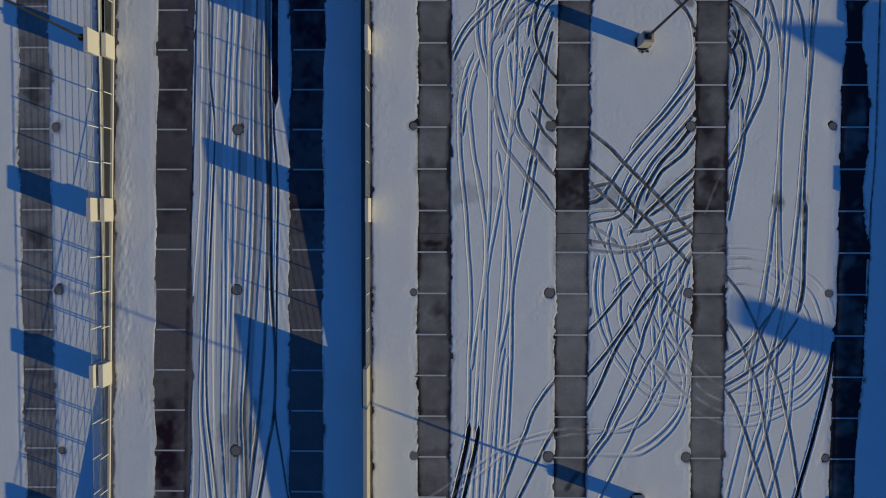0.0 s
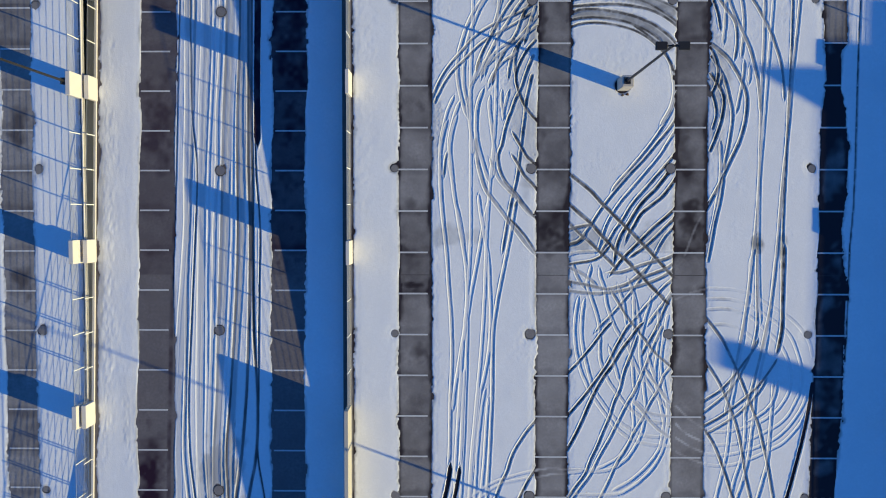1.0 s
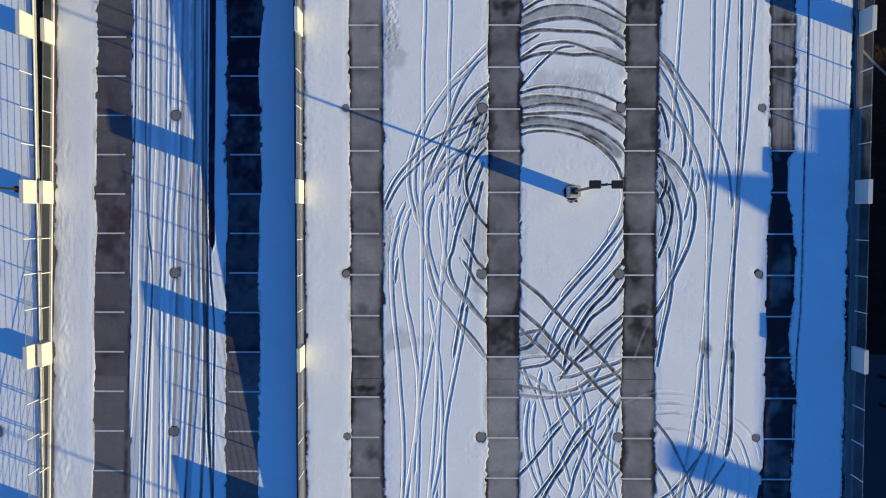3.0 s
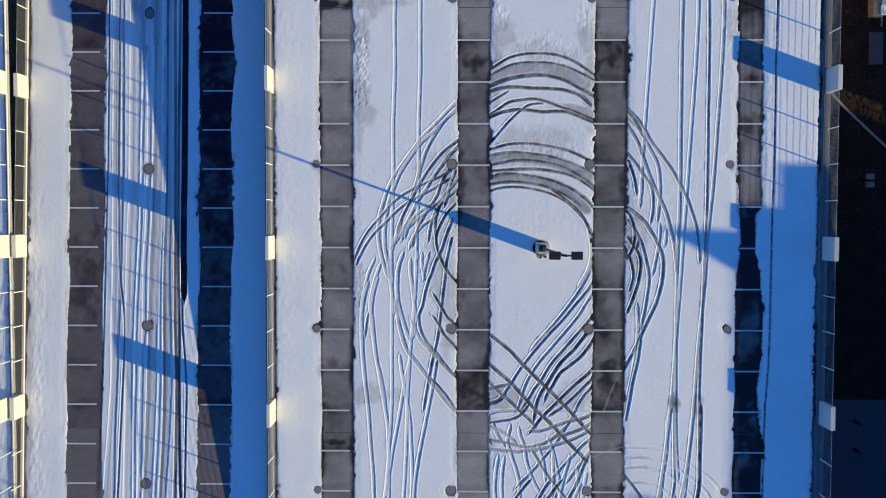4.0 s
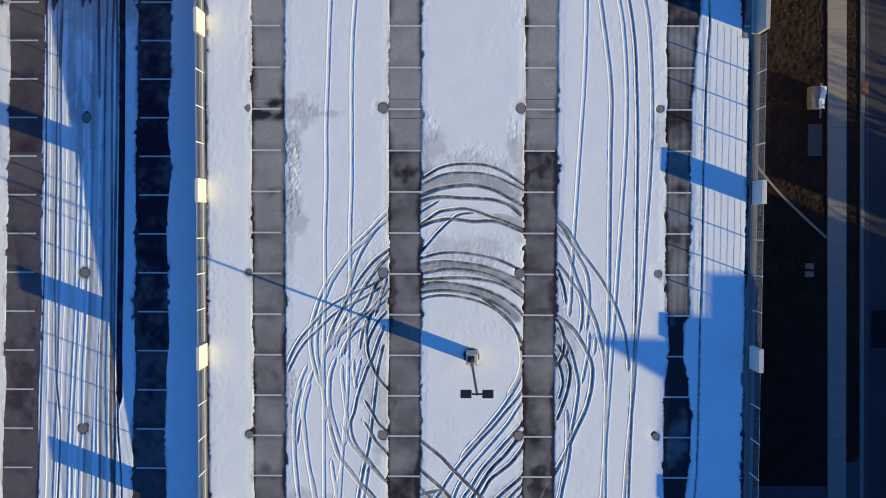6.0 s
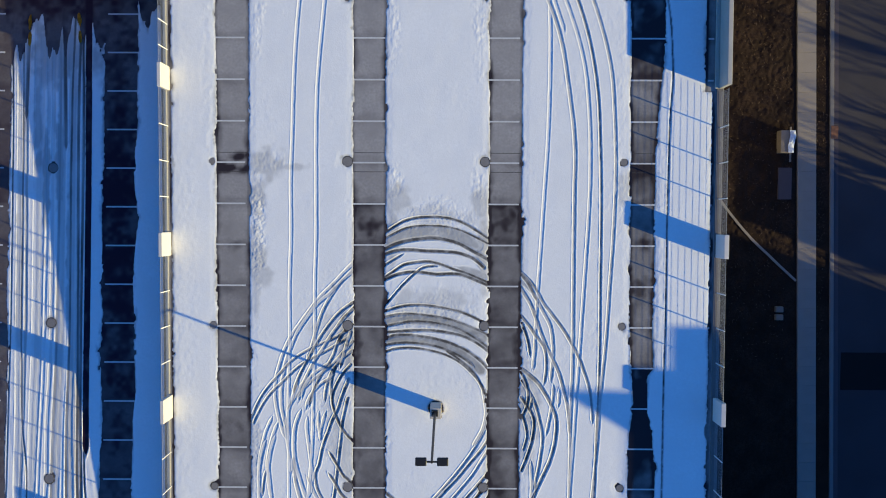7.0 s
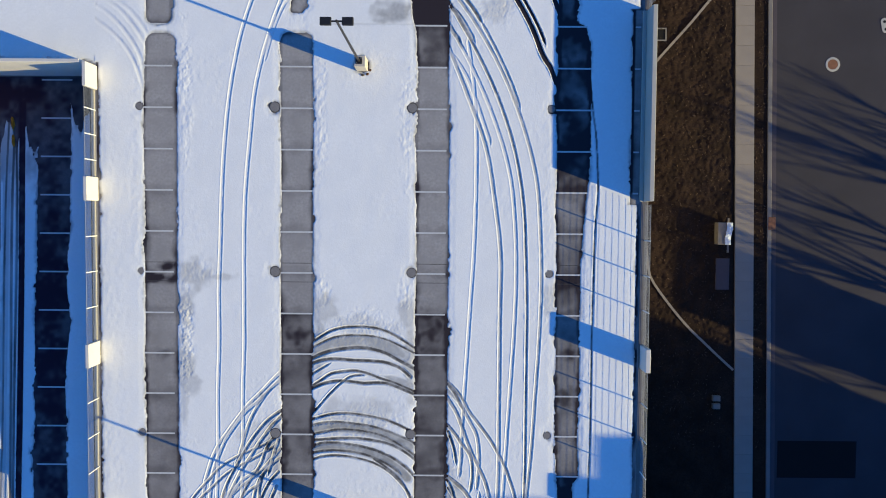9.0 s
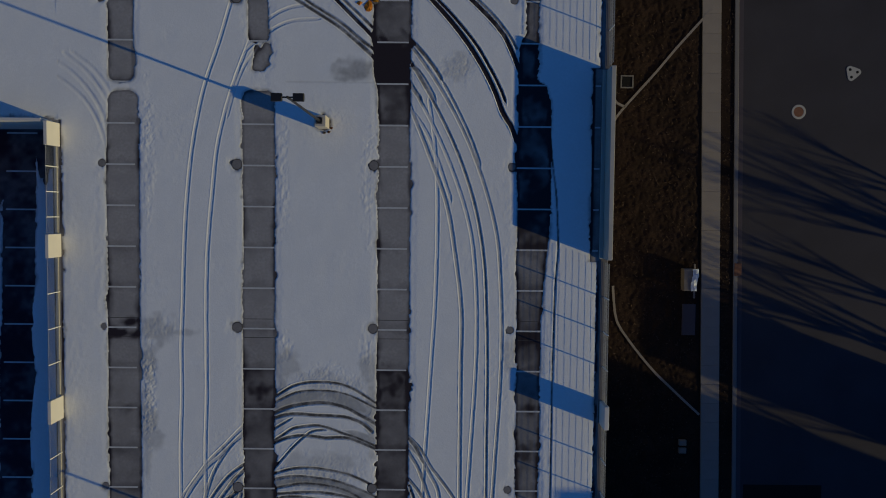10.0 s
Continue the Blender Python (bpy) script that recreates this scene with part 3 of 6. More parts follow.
# the crossing
rut("main", 0.15, 0.50, 0.20, (15.66, 11.04), (15.14, 10.24), (14.45, 9.40), (13.59, 8.35), (12.90, 7.61), (12.13, 6.73), (11.44, 5.88), (10.81, 5.03), (10.36, 4.29), (9.87, 3.62), (9.49, 3.19), (8.82, 2.91))
rut("main", 0.15, 0.30, 0.19, (15.67, 10.34), (15.15, 9.54), (14.57, 8.59), (13.78, 7.61), (12.91, 6.59), (12.15, 5.67), (11.63, 4.89), (11.28, 4.19), (11.04, 3.48), (10.84, 2.77), (10.49, 2.06))
rut("main", 0.10, 0.50, 0.20, (15.65, 8.77), (15.17, 8.24), (14.58, 7.54), (13.89, 6.73), (13.27, 6.03), (12.75, 5.35), (12.33, 4.61), (11.88, 4.01), (11.47, 3.30), (11.02, 2.59), (10.85, 1.71))
rut("main", 0.10, 0.70, 0.24, (15.56, 8.00), (15.01, 7.36), (14.32, 6.48), (13.62, 5.78), (13.10, 5.07), (12.69, 4.37), (12.24, 3.66), (11.97, 2.95), (11.83, 2.06), (11.66, 1.35))
rut("main", 0.05, 0.65, 0.22, (15.68, 7.29), (14.85, 6.13), (14.15, 5.53), (13.46, 4.97), (13.01, 4.19), (12.59, 3.48), (12.43, 2.60))
rut("main", 0.15, 0.70, 0.22, (15.63, 5.32), (14.87, 4.62), (14.17, 4.02), (13.48, 3.31), (12.85, 2.67), (12.26, 2.06), (11.74, 1.35), (11.21, 0.64))
rut("main", 0.20, 0.60, 0.20, (15.64, 4.76), (14.98, 4.12), (14.36, 3.48), (13.66, 2.85), (12.96, 2.35), (12.26, 1.89))
rut("main", 0.20, 0.40, 0.18, (15.62, 4.26), (14.99, 3.56), (14.54, 2.78), (14.20, 2.07), (13.79, 1.36), (13.34, 0.64), (12.81, -0.07), (12.22, -0.78), (11.59, -1.50), (10.89, -2.22), (10.36, -2.93))
rut("main", 0.30, 0.75, 0.20, (8.85, 7.50), (9.56, 6.94), (10.27, 6.37), (10.91, 5.67), (11.52, 5.07), (12.05, 4.54), (12.59, 4.05), (13.30, 3.31), (14.02, 2.60), (14.55, 2.00), (15.09, 1.43), (15.70, 0.83))
rut("main", 0.30, 0.72, 0.20, (8.87, 5.60), (9.58, 4.96), (10.29, 4.36), (10.83, 3.76), (11.43, 3.13), (11.90, 2.60), (12.43, 2.14), (12.97, 1.60), (13.51, 1.07), (14.04, 0.47), (14.58, -0.06), (15.19, -0.67))
rut("main", 0.35, 0.60, 0.18, (8.88, 4.43), (9.41, 3.90), (9.95, 3.41), (10.48, 2.95), (11.02, 2.42), (11.48, 1.99), (11.91, 1.53), (12.27, 1.00))
rut("main", 0.30, 0.60, 0.18, (8.71, 3.87), (9.41, 4.08), (10.36, 4.29), (10.82, 4.72))
rut("main", 0.30, 0.60, 0.22, (8.82, 3.01), (9.42, 3.12), (9.88, 3.48), (10.29, 4.19))
rut("main", 0.25, 0.60, 0.18, (8.83, 1.74), (9.61, 1.88), (10.31, 1.99), (10.91, 2.24), (11.37, 2.77), (11.89, 3.48))
rut("main", 0.30, 0.50, 0.18, (15.68, 2.46), (15.08, 2.14), (14.38, 1.96), (13.67, 1.78), (12.97, 1.53), (12.27, 1.28), (11.56, 1.25), (10.85, 1.28))
rut("main", 0.30, 0.50, 0.18, (15.65, 1.93), (15.09, 1.54), (14.39, 1.25), (13.68, 1.00), (12.98, 0.82), (12.45, 0.64))
rut("main", 0.35, 0.40, 0.18, (15.59, 1.47), (14.82, 1.00), (14.04, 0.65), (13.16, 0.36), (12.28, 0.11), (11.57, -0.00), (10.69, -0.07), (9.80, -0.00), (8.95, 0.10))
rut("main", 0.35, 0.45, 0.18, (8.91, 0.67), (9.80, 0.53), (10.68, 0.35), (11.39, 0.21), (12.10, 0.36), (12.80, 0.64), (13.68, 1.36), (14.38, 2.07))
rut("main", 0.30, 0.30, 0.18, (9.08, 1.52), (9.79, 1.17), (10.50, 0.64), (11.15, 0.11))
rut("main", 0.40, 0.30, 0.16, (9.26, 1.70), (9.51, 0.99), (9.91, 0.35), (10.34, -0.25))
rut("main", 0.40, 0.20, 0.16, (8.90, 2.34), (9.60, 2.52), (10.49, 2.56), (11.37, 2.52))
# the tangle south of the crossing
rut("main", 0.15, 0.35, 0.19, (15.59, 0.93), (14.93, 0.36), (14.41, -0.24), (13.88, -0.78), (13.36, -1.42), (12.84, -2.03), (12.49, -2.57), (12.25, -3.11))
rut("main", 0.30, 0.30, 0.18, (15.53, 0.15), (15.12, -0.42), (14.60, -1.13), (14.08, -1.85), (13.73, -2.56))
rut("main", 0.25, 0.50, 0.20, (15.40, -0.13), (14.95, -1.13), (14.61, -2.03), (14.16, -2.92), (13.74, -3.64), (13.47, -4.54))
rut("main", 0.35, 0.05, 0.17, (9.69, 0.21), (9.53, -0.79), (9.39, -1.86), (9.40, -2.94), (9.55, -4.01), (9.78, -4.91), (10.07, -5.63), (10.47, -6.46), (10.94, -7.18), (11.48, -7.90), (12.02, -8.58), (12.74, -9.16), (13.46, -9.51), (14.36, -9.69), (15.75, -9.76))
rut("main", 0.35, 0.05, 0.17, (10.12, 0.10), (9.92, -0.79), (9.82, -1.86), (9.83, -2.94), (10.02, -4.01), (10.28, -5.09), (10.64, -6.17), (11.22, -7.07), (11.84, -7.89), (12.49, -8.40), (13.28, -8.86), (14.17, -9.15), (15.74, -9.14))
rut("main", 0.35, 0.10, 0.17, (10.42, 2.24), (10.32, 1.35), (10.15, 0.64), (10.33, -0.07), (10.63, -0.97), (10.88, -1.86), (10.97, -2.93), (10.98, -4.01), (11.20, -4.90), (11.64, -5.80), (12.18, -6.52), (12.72, -7.17), (13.44, -7.78), (14.16, -8.14), (15.05, -8.31), (15.76, -8.31))
rut("main", 0.35, 0.10, 0.17, (10.84, 2.06), (10.96, 1.00), (11.22, 0.28), (11.40, -0.79), (11.77, -1.86), (12.13, -2.57), (12.67, -3.28), (13.04, -4.18), (13.40, -4.90), (13.87, -5.51), (14.31, -6.15), (14.67, -6.69), (15.21, -7.23), (15.86, -7.77))
rut("main", 0.25, 0.50, 0.18, (11.39, 0.64), (11.75, -0.07), (12.29, -0.96), (12.73, -1.67), (13.19, -2.21), (13.73, -2.92), (14.28, -3.64), (14.82, -4.17), (15.46, -4.71))
rut("main", 0.40, 0.10, 0.16, (11.92, 1.00), (12.17, 0.11), (12.47, -0.78), (12.59, -1.85), (12.67, -2.57))
rut("main", 0.40, 0.10, 0.16, (12.44, 1.35), (12.80, 0.64), (13.06, -0.07), (13.28, -0.96), (13.47, -1.85), (13.62, -2.56), (13.74, -3.10))
rut("main", 0.40, 0.10, 0.16, (12.99, 0.29), (13.07, -0.78), (13.12, -1.85), (13.03, -2.92), (12.93, -3.82), (13.05, -4.72), (13.13, -5.80), (13.25, -6.70))
rut("main", 0.35, 0.05, 0.17, (14.22, 0.29), (14.06, -0.78), (13.79, -1.67), (13.56, -2.92), (13.50, -3.82), (13.66, -5.07), (13.78, -6.15), (13.90, -7.23), (13.80, -8.32), (13.63, -9.04), (13.29, -9.77), (12.83, -10.50), (12.41, -10.86), (11.87, -11.23), (10.98, -11.41), (9.91, -11.35), (8.94, -11.32))
rut("main", 0.35, 0.05, 0.17, (14.59, -0.42), (14.64, -1.49), (14.69, -2.56), (14.63, -3.64), (14.47, -5.07), (14.59, -6.15), (14.86, -7.23), (15.05, -8.13), (14.99, -9.04), (14.79, -9.94), (14.19, -10.85), (13.49, -11.58), (12.78, -12.13), (11.89, -12.61), (11.35, -12.80))
rut("main", 0.35, 0.05, 0.17, (15.20, -1.49), (14.98, -2.92), (14.82, -4.35), (15.02, -5.79), (15.29, -7.23), (15.30, -8.31), (15.17, -9.40), (14.90, -10.30), (14.38, -11.21), (13.67, -11.95), (12.96, -12.50), (12.25, -12.86), (11.00, -12.94), (9.02, -12.88))
rut("main", 0.40, 0.00, 0.15, (13.58, -5.08), (13.35, -6.16), (13.08, -7.24), (13.16, -8.32), (13.03, -9.23), (12.68, -9.84), (12.22, -10.50), (11.51, -10.94), (10.62, -11.31), (8.94, -11.54))
rut("main", 0.15, 0.60, 0.18, (8.89, -5.17), (9.49, -4.55), (10.02, -3.94), (10.54, -3.29), (11.07, -2.57), (11.59, -1.96), (12.12, -1.43))
rut("main", 0.10, 0.65, 0.20, (8.84, -7.98), (9.51, -7.18), (10.04, -6.53), (10.57, -5.81), (11.10, -5.08), (11.55, -4.36), (11.97, -3.47), (12.31, -2.86), (12.66, -2.21), (13.19, -1.49))
rut("main", 0.05, 0.70, 0.22, (8.96, -10.01), (9.46, -9.06), (9.88, -8.16), (10.33, -7.07), (10.75, -6.17), (11.27, -5.26), (11.80, -4.54), (12.32, -3.64), (12.85, -2.93), (13.37, -2.21), (14.07, -1.49))
rut("main", 0.10, 0.45, 0.20, (6.28, -17.42), (8.99, -13.21), (9.56, -12.33), (10.09, -11.60), (10.44, -10.69), (10.86, -9.78), (11.21, -8.87), (11.59, -7.97), (11.93, -6.88), (12.25, -6.16), (12.45, -5.26), (12.69, -4.54), (13.03, -3.64), (13.27, -2.92), (13.37, -2.21))
rut("main", 0.20, 0.30, 0.20, (6.49, -17.34), (9.31, -13.21), (9.92, -12.33), (10.45, -11.60), (10.97, -10.51), (11.67, -9.23), (12.20, -8.14), (12.72, -7.06), (13.24, -6.16), (13.76, -4.89), (14.10, -4.00), (14.45, -3.10), (14.86, -2.20))
rut("main", 0.25, 0.30, 0.19, (8.94, -17.56), (11.11, -13.05), (11.63, -11.96), (12.12, -10.86), (12.68, -9.95), (13.20, -8.86), (13.73, -7.96), (14.14, -7.05), (14.67, -6.15), (15.01, -5.25), (15.60, -4.53))
rut("main", 0.45, 0.15, 0.16, (12.71, -6.52), (13.43, -7.06), (13.97, -7.59), (14.69, -7.77), (15.76, -7.88))
rut("main", 0.40, 0.20, 0.16, (12.64, -6.59), (13.43, -7.24), (14.16, -8.14), (14.70, -8.68), (15.60, -9.32))
rut("main", 0.35, 0.20, 0.17, (13.58, -4.36), (14.12, -5.25), (14.66, -5.97), (15.14, -6.69), (15.75, -7.30))
rut("main", 0.40, 0.10, 0.16, (13.92, -3.28), (14.11, -4.35), (14.40, -5.25), (14.77, -6.15))
rut("main", 0.35, 0.05, 0.16, (11.43, -2.93), (11.61, -3.65), (11.91, -4.54), (12.17, -5.44), (12.46, -6.16))
# loops and turns east of the second bare strip
rut("main", 0.60, 0.00, 0.15, (17.69, 0.26), (18.99, 0.23), (20.05, 0.02), (21.12, -0.51), (22.19, -1.18), (22.91, -1.64), (23.52, -2.25), (24.07, -3.07), (24.30, -3.96))
rut("main", 0.50, 0.00, 0.15, (17.70, -0.38), (19.00, -0.41), (19.89, -0.62), (20.78, -1.04), (21.67, -1.65), (22.39, -2.18), (22.93, -2.78), (23.30, -3.61), (23.57, -4.50), (23.70, -5.39), (23.61, -6.11), (23.30, -6.91), (22.86, -7.74), (22.27, -8.35), (21.46, -8.82), (20.58, -9.26), (19.70, -9.56), (18.46, -9.67), (17.67, -9.57))
rut("main", 0.50, 0.00, 0.15, (17.71, -1.05), (18.84, -1.01), (19.72, -1.23), (20.44, -1.54), (21.16, -2.18), (21.87, -2.82), (22.42, -3.50), (22.79, -4.32), (22.98, -5.22), (22.90, -6.12), (22.59, -6.84), (22.04, -7.56), (21.27, -8.10), (20.39, -8.47), (19.51, -8.73), (18.44, -8.84), (17.66, -8.73))
rut("main", 0.55, 0.00, 0.15, (17.90, -2.02), (18.86, -2.01), (19.74, -2.30), (20.46, -2.79), (21.00, -3.26), (21.47, -3.90), (21.91, -4.33))
rut("main", 0.45, 0.00, 0.15, (24.35, -6.11), (24.09, -7.19), (23.75, -8.09), (23.24, -8.82), (22.54, -9.54), (21.66, -10.02), (20.61, -10.53), (19.55, -10.90), (18.48, -11.01), (17.69, -10.91))
rut("main", 0.45, 0.00, 0.15, (24.00, -6.47), (23.74, -7.19), (23.33, -7.91), (22.70, -8.71), (22.01, -9.29), (21.13, -9.73), (20.06, -10.10), (18.82, -10.32), (17.68, -10.25))
rut("main", 0.20, 0.50, 0.20, (17.54, -1.55), (18.15, -2.30), (18.70, -3.08), (19.17, -3.98), (19.54, -4.77), (19.88, -5.59), (20.25, -6.49), (20.66, -7.49), (21.03, -8.47), (21.30, -9.55), (21.57, -10.63), (21.81, -11.90), (22.01, -13.06), (22.86, -17.99))
rut("main", 0.20, 0.50, 0.20, (17.59, -4.34), (18.20, -5.24), (18.75, -6.21), (19.20, -7.28), (19.57, -8.29), (19.87, -9.37), (20.07, -10.46), (20.27, -11.73), (20.58, -13.07), (21.71, -17.94))
rut("main", 0.15, 0.60, 0.20, (17.66, -8.73), (18.17, -9.56), (18.54, -10.39), (18.91, -11.37), (19.21, -12.28), (19.48, -13.08), (21.05, -17.83))
rut("main", 0.15, 0.50, 0.19, (17.45, -6.93), (17.87, -6.64), (18.40, -6.31), (18.92, -5.84), (19.44, -5.23), (19.96, -4.51), (20.48, -3.79), (20.82, -3.08), (21.05, -2.36))
rut("main", 0.20, 0.40, 0.19, (17.46, -7.65), (18.23, -7.04), (18.93, -6.42), (19.45, -5.77), (19.87, -5.05), (20.31, -4.15), (20.68, -3.26))
rut("main", 0.15, 0.50, 0.19, (17.65, -8.41), (18.60, -7.86), (19.48, -7.21), (20.35, -6.49), (21.05, -5.76), (21.57, -5.04), (22.01, -4.33), (22.31, -3.61))
rut("main", 0.20, 0.40, 0.19, (17.73, -8.95), (18.96, -8.22), (19.84, -7.57), (20.71, -6.66), (21.30, -5.76), (21.74, -4.86))
rut("main", 0.35, 0.05, 0.17, (20.36, 2.79), (20.27, -0.05), (20.08, -1.47), (19.93, -2.90), (19.71, -4.33), (19.46, -6.13), (19.24, -7.57), (19.16, -9.02), (19.00, -10.46), (18.67, -11.92), (18.41, -13.08), (17.30, -17.96))
rut("main", 0.20, 0.40, 0.18, (20.70, 3.14), (20.73, 1.37), (20.77, -0.40), (20.80, -2.01), (20.64, -3.08), (20.31, -4.33))
rut("main", 0.30, 0.60, 0.30, (20.75, 4.03), (20.74, 3.14), (20.75, 2.15))
rut("main", 0.30, 0.10, 0.17, (21.94, 2.79), (21.68, -0.40), (21.54, -1.83), (21.39, -3.25), (21.13, -4.69), (20.84, -6.12), (20.73, -7.56), (20.58, -9.01), (20.43, -10.46), (20.10, -11.91), (19.73, -13.08), (18.21, -17.84))
rut("main", 0.05, 0.70, 0.26, (22.41, 3.50), (22.39, 1.38), (22.36, -0.75), (22.36, -2.18), (22.17, -3.43), (21.91, -4.33))
rut("main", 0.30, 0.10, 0.17, (21.92, -5.04), (21.88, -6.48), (21.80, -7.92), (21.72, -9.36), (21.61, -10.81), (21.35, -11.90), (21.05, -13.07), (19.81, -17.91))
rut("main", 0.35, 0.05, 0.17, (20.10, -6.49), (20.17, -7.93), (20.16, -9.37), (19.90, -10.82), (19.56, -11.91), (19.33, -13.08), (18.37, -17.98))
rut("main", 0.35, 0.05, 0.16, (22.20, -5.04), (22.02, -6.48), (21.61, -7.27), (20.91, -7.85), (19.86, -8.36))
rut("main", -0.30, 0.80, 0.22, (24.34, -5.75), (24.13, -7.37), (23.88, -8.81), (23.52, -10.44), (23.13, -12.07), (22.87, -13.06), (21.57, -17.89))
# loops round the lamp, east side
rut("main", 0.25, 0.45, 0.20, (17.55, 21.61), (18.09, 21.08), (18.56, 20.48), (18.99, 19.67), (19.53, 18.96), (20.07, 18.26), (20.54, 17.55), (20.98, 16.77), (21.34, 16.06), (21.60, 15.34), (21.90, 14.45), (22.09, 13.56), (22.18, 12.49), (22.23, 11.42))
rut("main", 0.30, 0.30, 0.18, (17.56, 21.01), (18.17, 20.48), (18.64, 19.78), (19.07, 18.96), (19.47, 18.18), (19.63, 17.12), (19.64, 16.05), (19.55, 14.98), (19.52, 14.09))
rut("main", 0.30, 0.40, 0.18, (17.56, 20.59), (18.18, 19.60), (18.54, 18.71), (18.84, 17.83), (19.20, 16.94), (19.64, 16.05), (20.04, 15.16), (20.30, 14.27), (20.57, 13.20), (20.72, 12.13), (20.78, 10.69))
rut("main", 0.25, 0.50, 0.20, (17.58, 18.82), (18.12, 18.18), (18.56, 17.54), (19.03, 16.94), (19.21, 16.23), (19.22, 15.34), (19.12, 14.62), (18.95, 13.91))
rut("main", 0.20, 0.60, 0.18, (17.66, 18.36), (18.03, 17.29), (18.18, 16.40), (18.26, 15.69))
rut("main", 0.40, 0.20, 0.16, (18.41, 18.00), (18.53, 16.76), (18.40, 15.87), (18.27, 14.98))
rut("main", 0.05, 0.50, 0.24, (17.62, 15.44), (18.23, 14.98), (18.70, 14.55), (19.13, 13.91), (19.53, 13.20), (19.83, 12.48), (19.91, 11.77), (19.81, 10.69), (19.54, 9.61), (19.16, 8.71), (18.74, 7.81), (18.36, 6.90), (17.90, 6.00), (17.48, 5.20))
rut("main", 0.20, 0.40, 0.20, (17.70, 14.69), (18.17, 13.91), (18.54, 13.19), (18.83, 12.12), (19.02, 11.05), (18.93, 9.97), (18.76, 8.89), (18.53, 7.81), (18.32, 7.08))
rut("main", 0.10, 0.75, 0.20, (17.64, 13.62), (18.18, 12.83), (18.48, 12.12), (18.45, 11.40), (18.32, 10.68), (18.04, 9.78), (17.69, 8.88))
rut("main", 0.35, 0.30, 0.16, (19.65, 14.98), (19.70, 13.91), (19.57, 12.84), (19.37, 11.76), (19.17, 10.69))
rut("main", 0.35, 0.20, 0.17, (18.29, 9.97), (18.34, 8.89), (18.38, 7.81), (18.33, 6.72), (18.16, 5.64), (17.99, 4.55), (17.75, 3.46), (17.41, 2.08))
rut("main", 0.10, 0.40, 0.20, (18.63, 7.81), (18.50, 6.72), (18.34, 5.64), (18.10, 4.55), (17.86, 3.10), (17.66, 2.00))
rut("main", 0.15, 0.75, 0.18, (17.62, 15.23), (17.99, 14.44), (18.10, 13.55), (17.93, 12.83), (17.66, 12.30))
rut("main", 0.15, 0.75, 0.18, (17.72, 12.48), (17.95, 11.76), (18.03, 11.04), (17.82, 10.25))
rut("main", 0.30, 0.50, 0.16, (18.35, 14.09), (18.29, 13.19), (18.08, 12.30))
rut("main", 0.35, 0.20, 0.17, (20.05, 14.63), (20.06, 13.56), (19.93, 12.48))
rut("main", 0.20, 0.60, 0.24, (17.63, 21.44), (18.09, 20.80), (18.49, 20.02), (18.85, 19.32))
# cars coming from the north
rut("main", 0.45, 0.05, 0.17, (16.60, 43.60), (17.32, 42.76), (18.15, 41.75), (18.76, 40.70), (19.31, 39.28), (19.68, 38.22), (20.05, 37.16), (20.35, 36.27))
rut("main", -0.30, 0.85, 0.30, (16.60, 51.60), (17.78, 50.39), (18.85, 49.36), (20.11, 47.97), (21.19, 46.58), (22.09, 45.18), (22.82, 43.78), (23.38, 42.37), (23.93, 41.49), (24.28, 40.60))
rut("main", -0.02, 0.65, 0.19, (17.00, 51.60), (18.14, 50.40), (19.21, 49.36), (20.46, 48.05), (21.62, 46.63), (22.41, 45.36), (23.16, 43.96), (23.76, 42.46))
rut("main", -0.30, 0.85, 0.28, (18.80, 51.50), (20.08, 50.42), (21.33, 49.38), (22.41, 48.34), (23.31, 47.30), (23.86, 46.26), (24.40, 45.00))
rut("main", 0.05, 0.60, 0.18, (19.20, 51.50), (20.51, 50.42), (21.69, 49.39), (22.76, 48.35), (23.56, 47.38), (24.20, 46.40))
rut("main", 0.15, 0.65, 0.24, (16.90, 47.45), (17.35, 47.03), (18.17, 46.20), (18.75, 45.50), (19.25, 44.80), (19.80, 43.85))
rut("main", 0.25, 0.35, 0.18, (19.25, 44.80), (19.80, 43.85), (20.34, 42.87), (20.90, 41.75), (21.44, 40.58), (21.85, 39.45), (22.18, 38.45))
rut("main", 0.30, 0.30, 0.20, (17.05, 45.60), (17.65, 45.22), (18.19, 44.67), (18.80, 43.69), (19.35, 42.64))
rut("main", 0.30, 0.30, 0.20, (16.59, 45.42), (17.31, 44.38), (17.92, 43.51), (18.57, 42.63))
rut("main", 0.10, 0.80, 0.24, (8.20, 50.40), (9.46, 49.79), (10.52, 49.17), (11.59, 48.52), (13.01, 47.62), (14.44, 46.44), (15.44, 45.54), (15.90, 45.10))
rut("main", 0.10, 0.75, 0.20, (8.90, 50.50), (10.17, 49.80), (11.16, 49.11), (12.12, 48.52), (13.19, 47.83), (14.44, 46.79), (15.33, 46.17), (15.80, 45.70))
rut("main", 0.00, 0.80, 0.22, (11.30, 50.80), (12.30, 49.82), (13.01, 49.13), (14.43, 47.74), (15.50, 46.70), (15.90, 46.30))
rut("main", 0.15, 0.60, 0.18, (11.70, 50.80), (12.72, 49.82), (13.36, 49.24), (14.79, 47.92), (15.78, 47.05))
rut("main", -0.20, 0.90, 0.30, (15.33, 47.51), (15.87, 46.82), (16.41, 46.05), (16.98, 45.36))
rut("main", 0.42, 0.00, 0.17, (-7.12, 46.06), (-6.24, 45.54), (-5.19, 44.68), (-3.96, 43.81), (-2.90, 42.76), (-2.20, 41.54), (-1.79, 40.31))
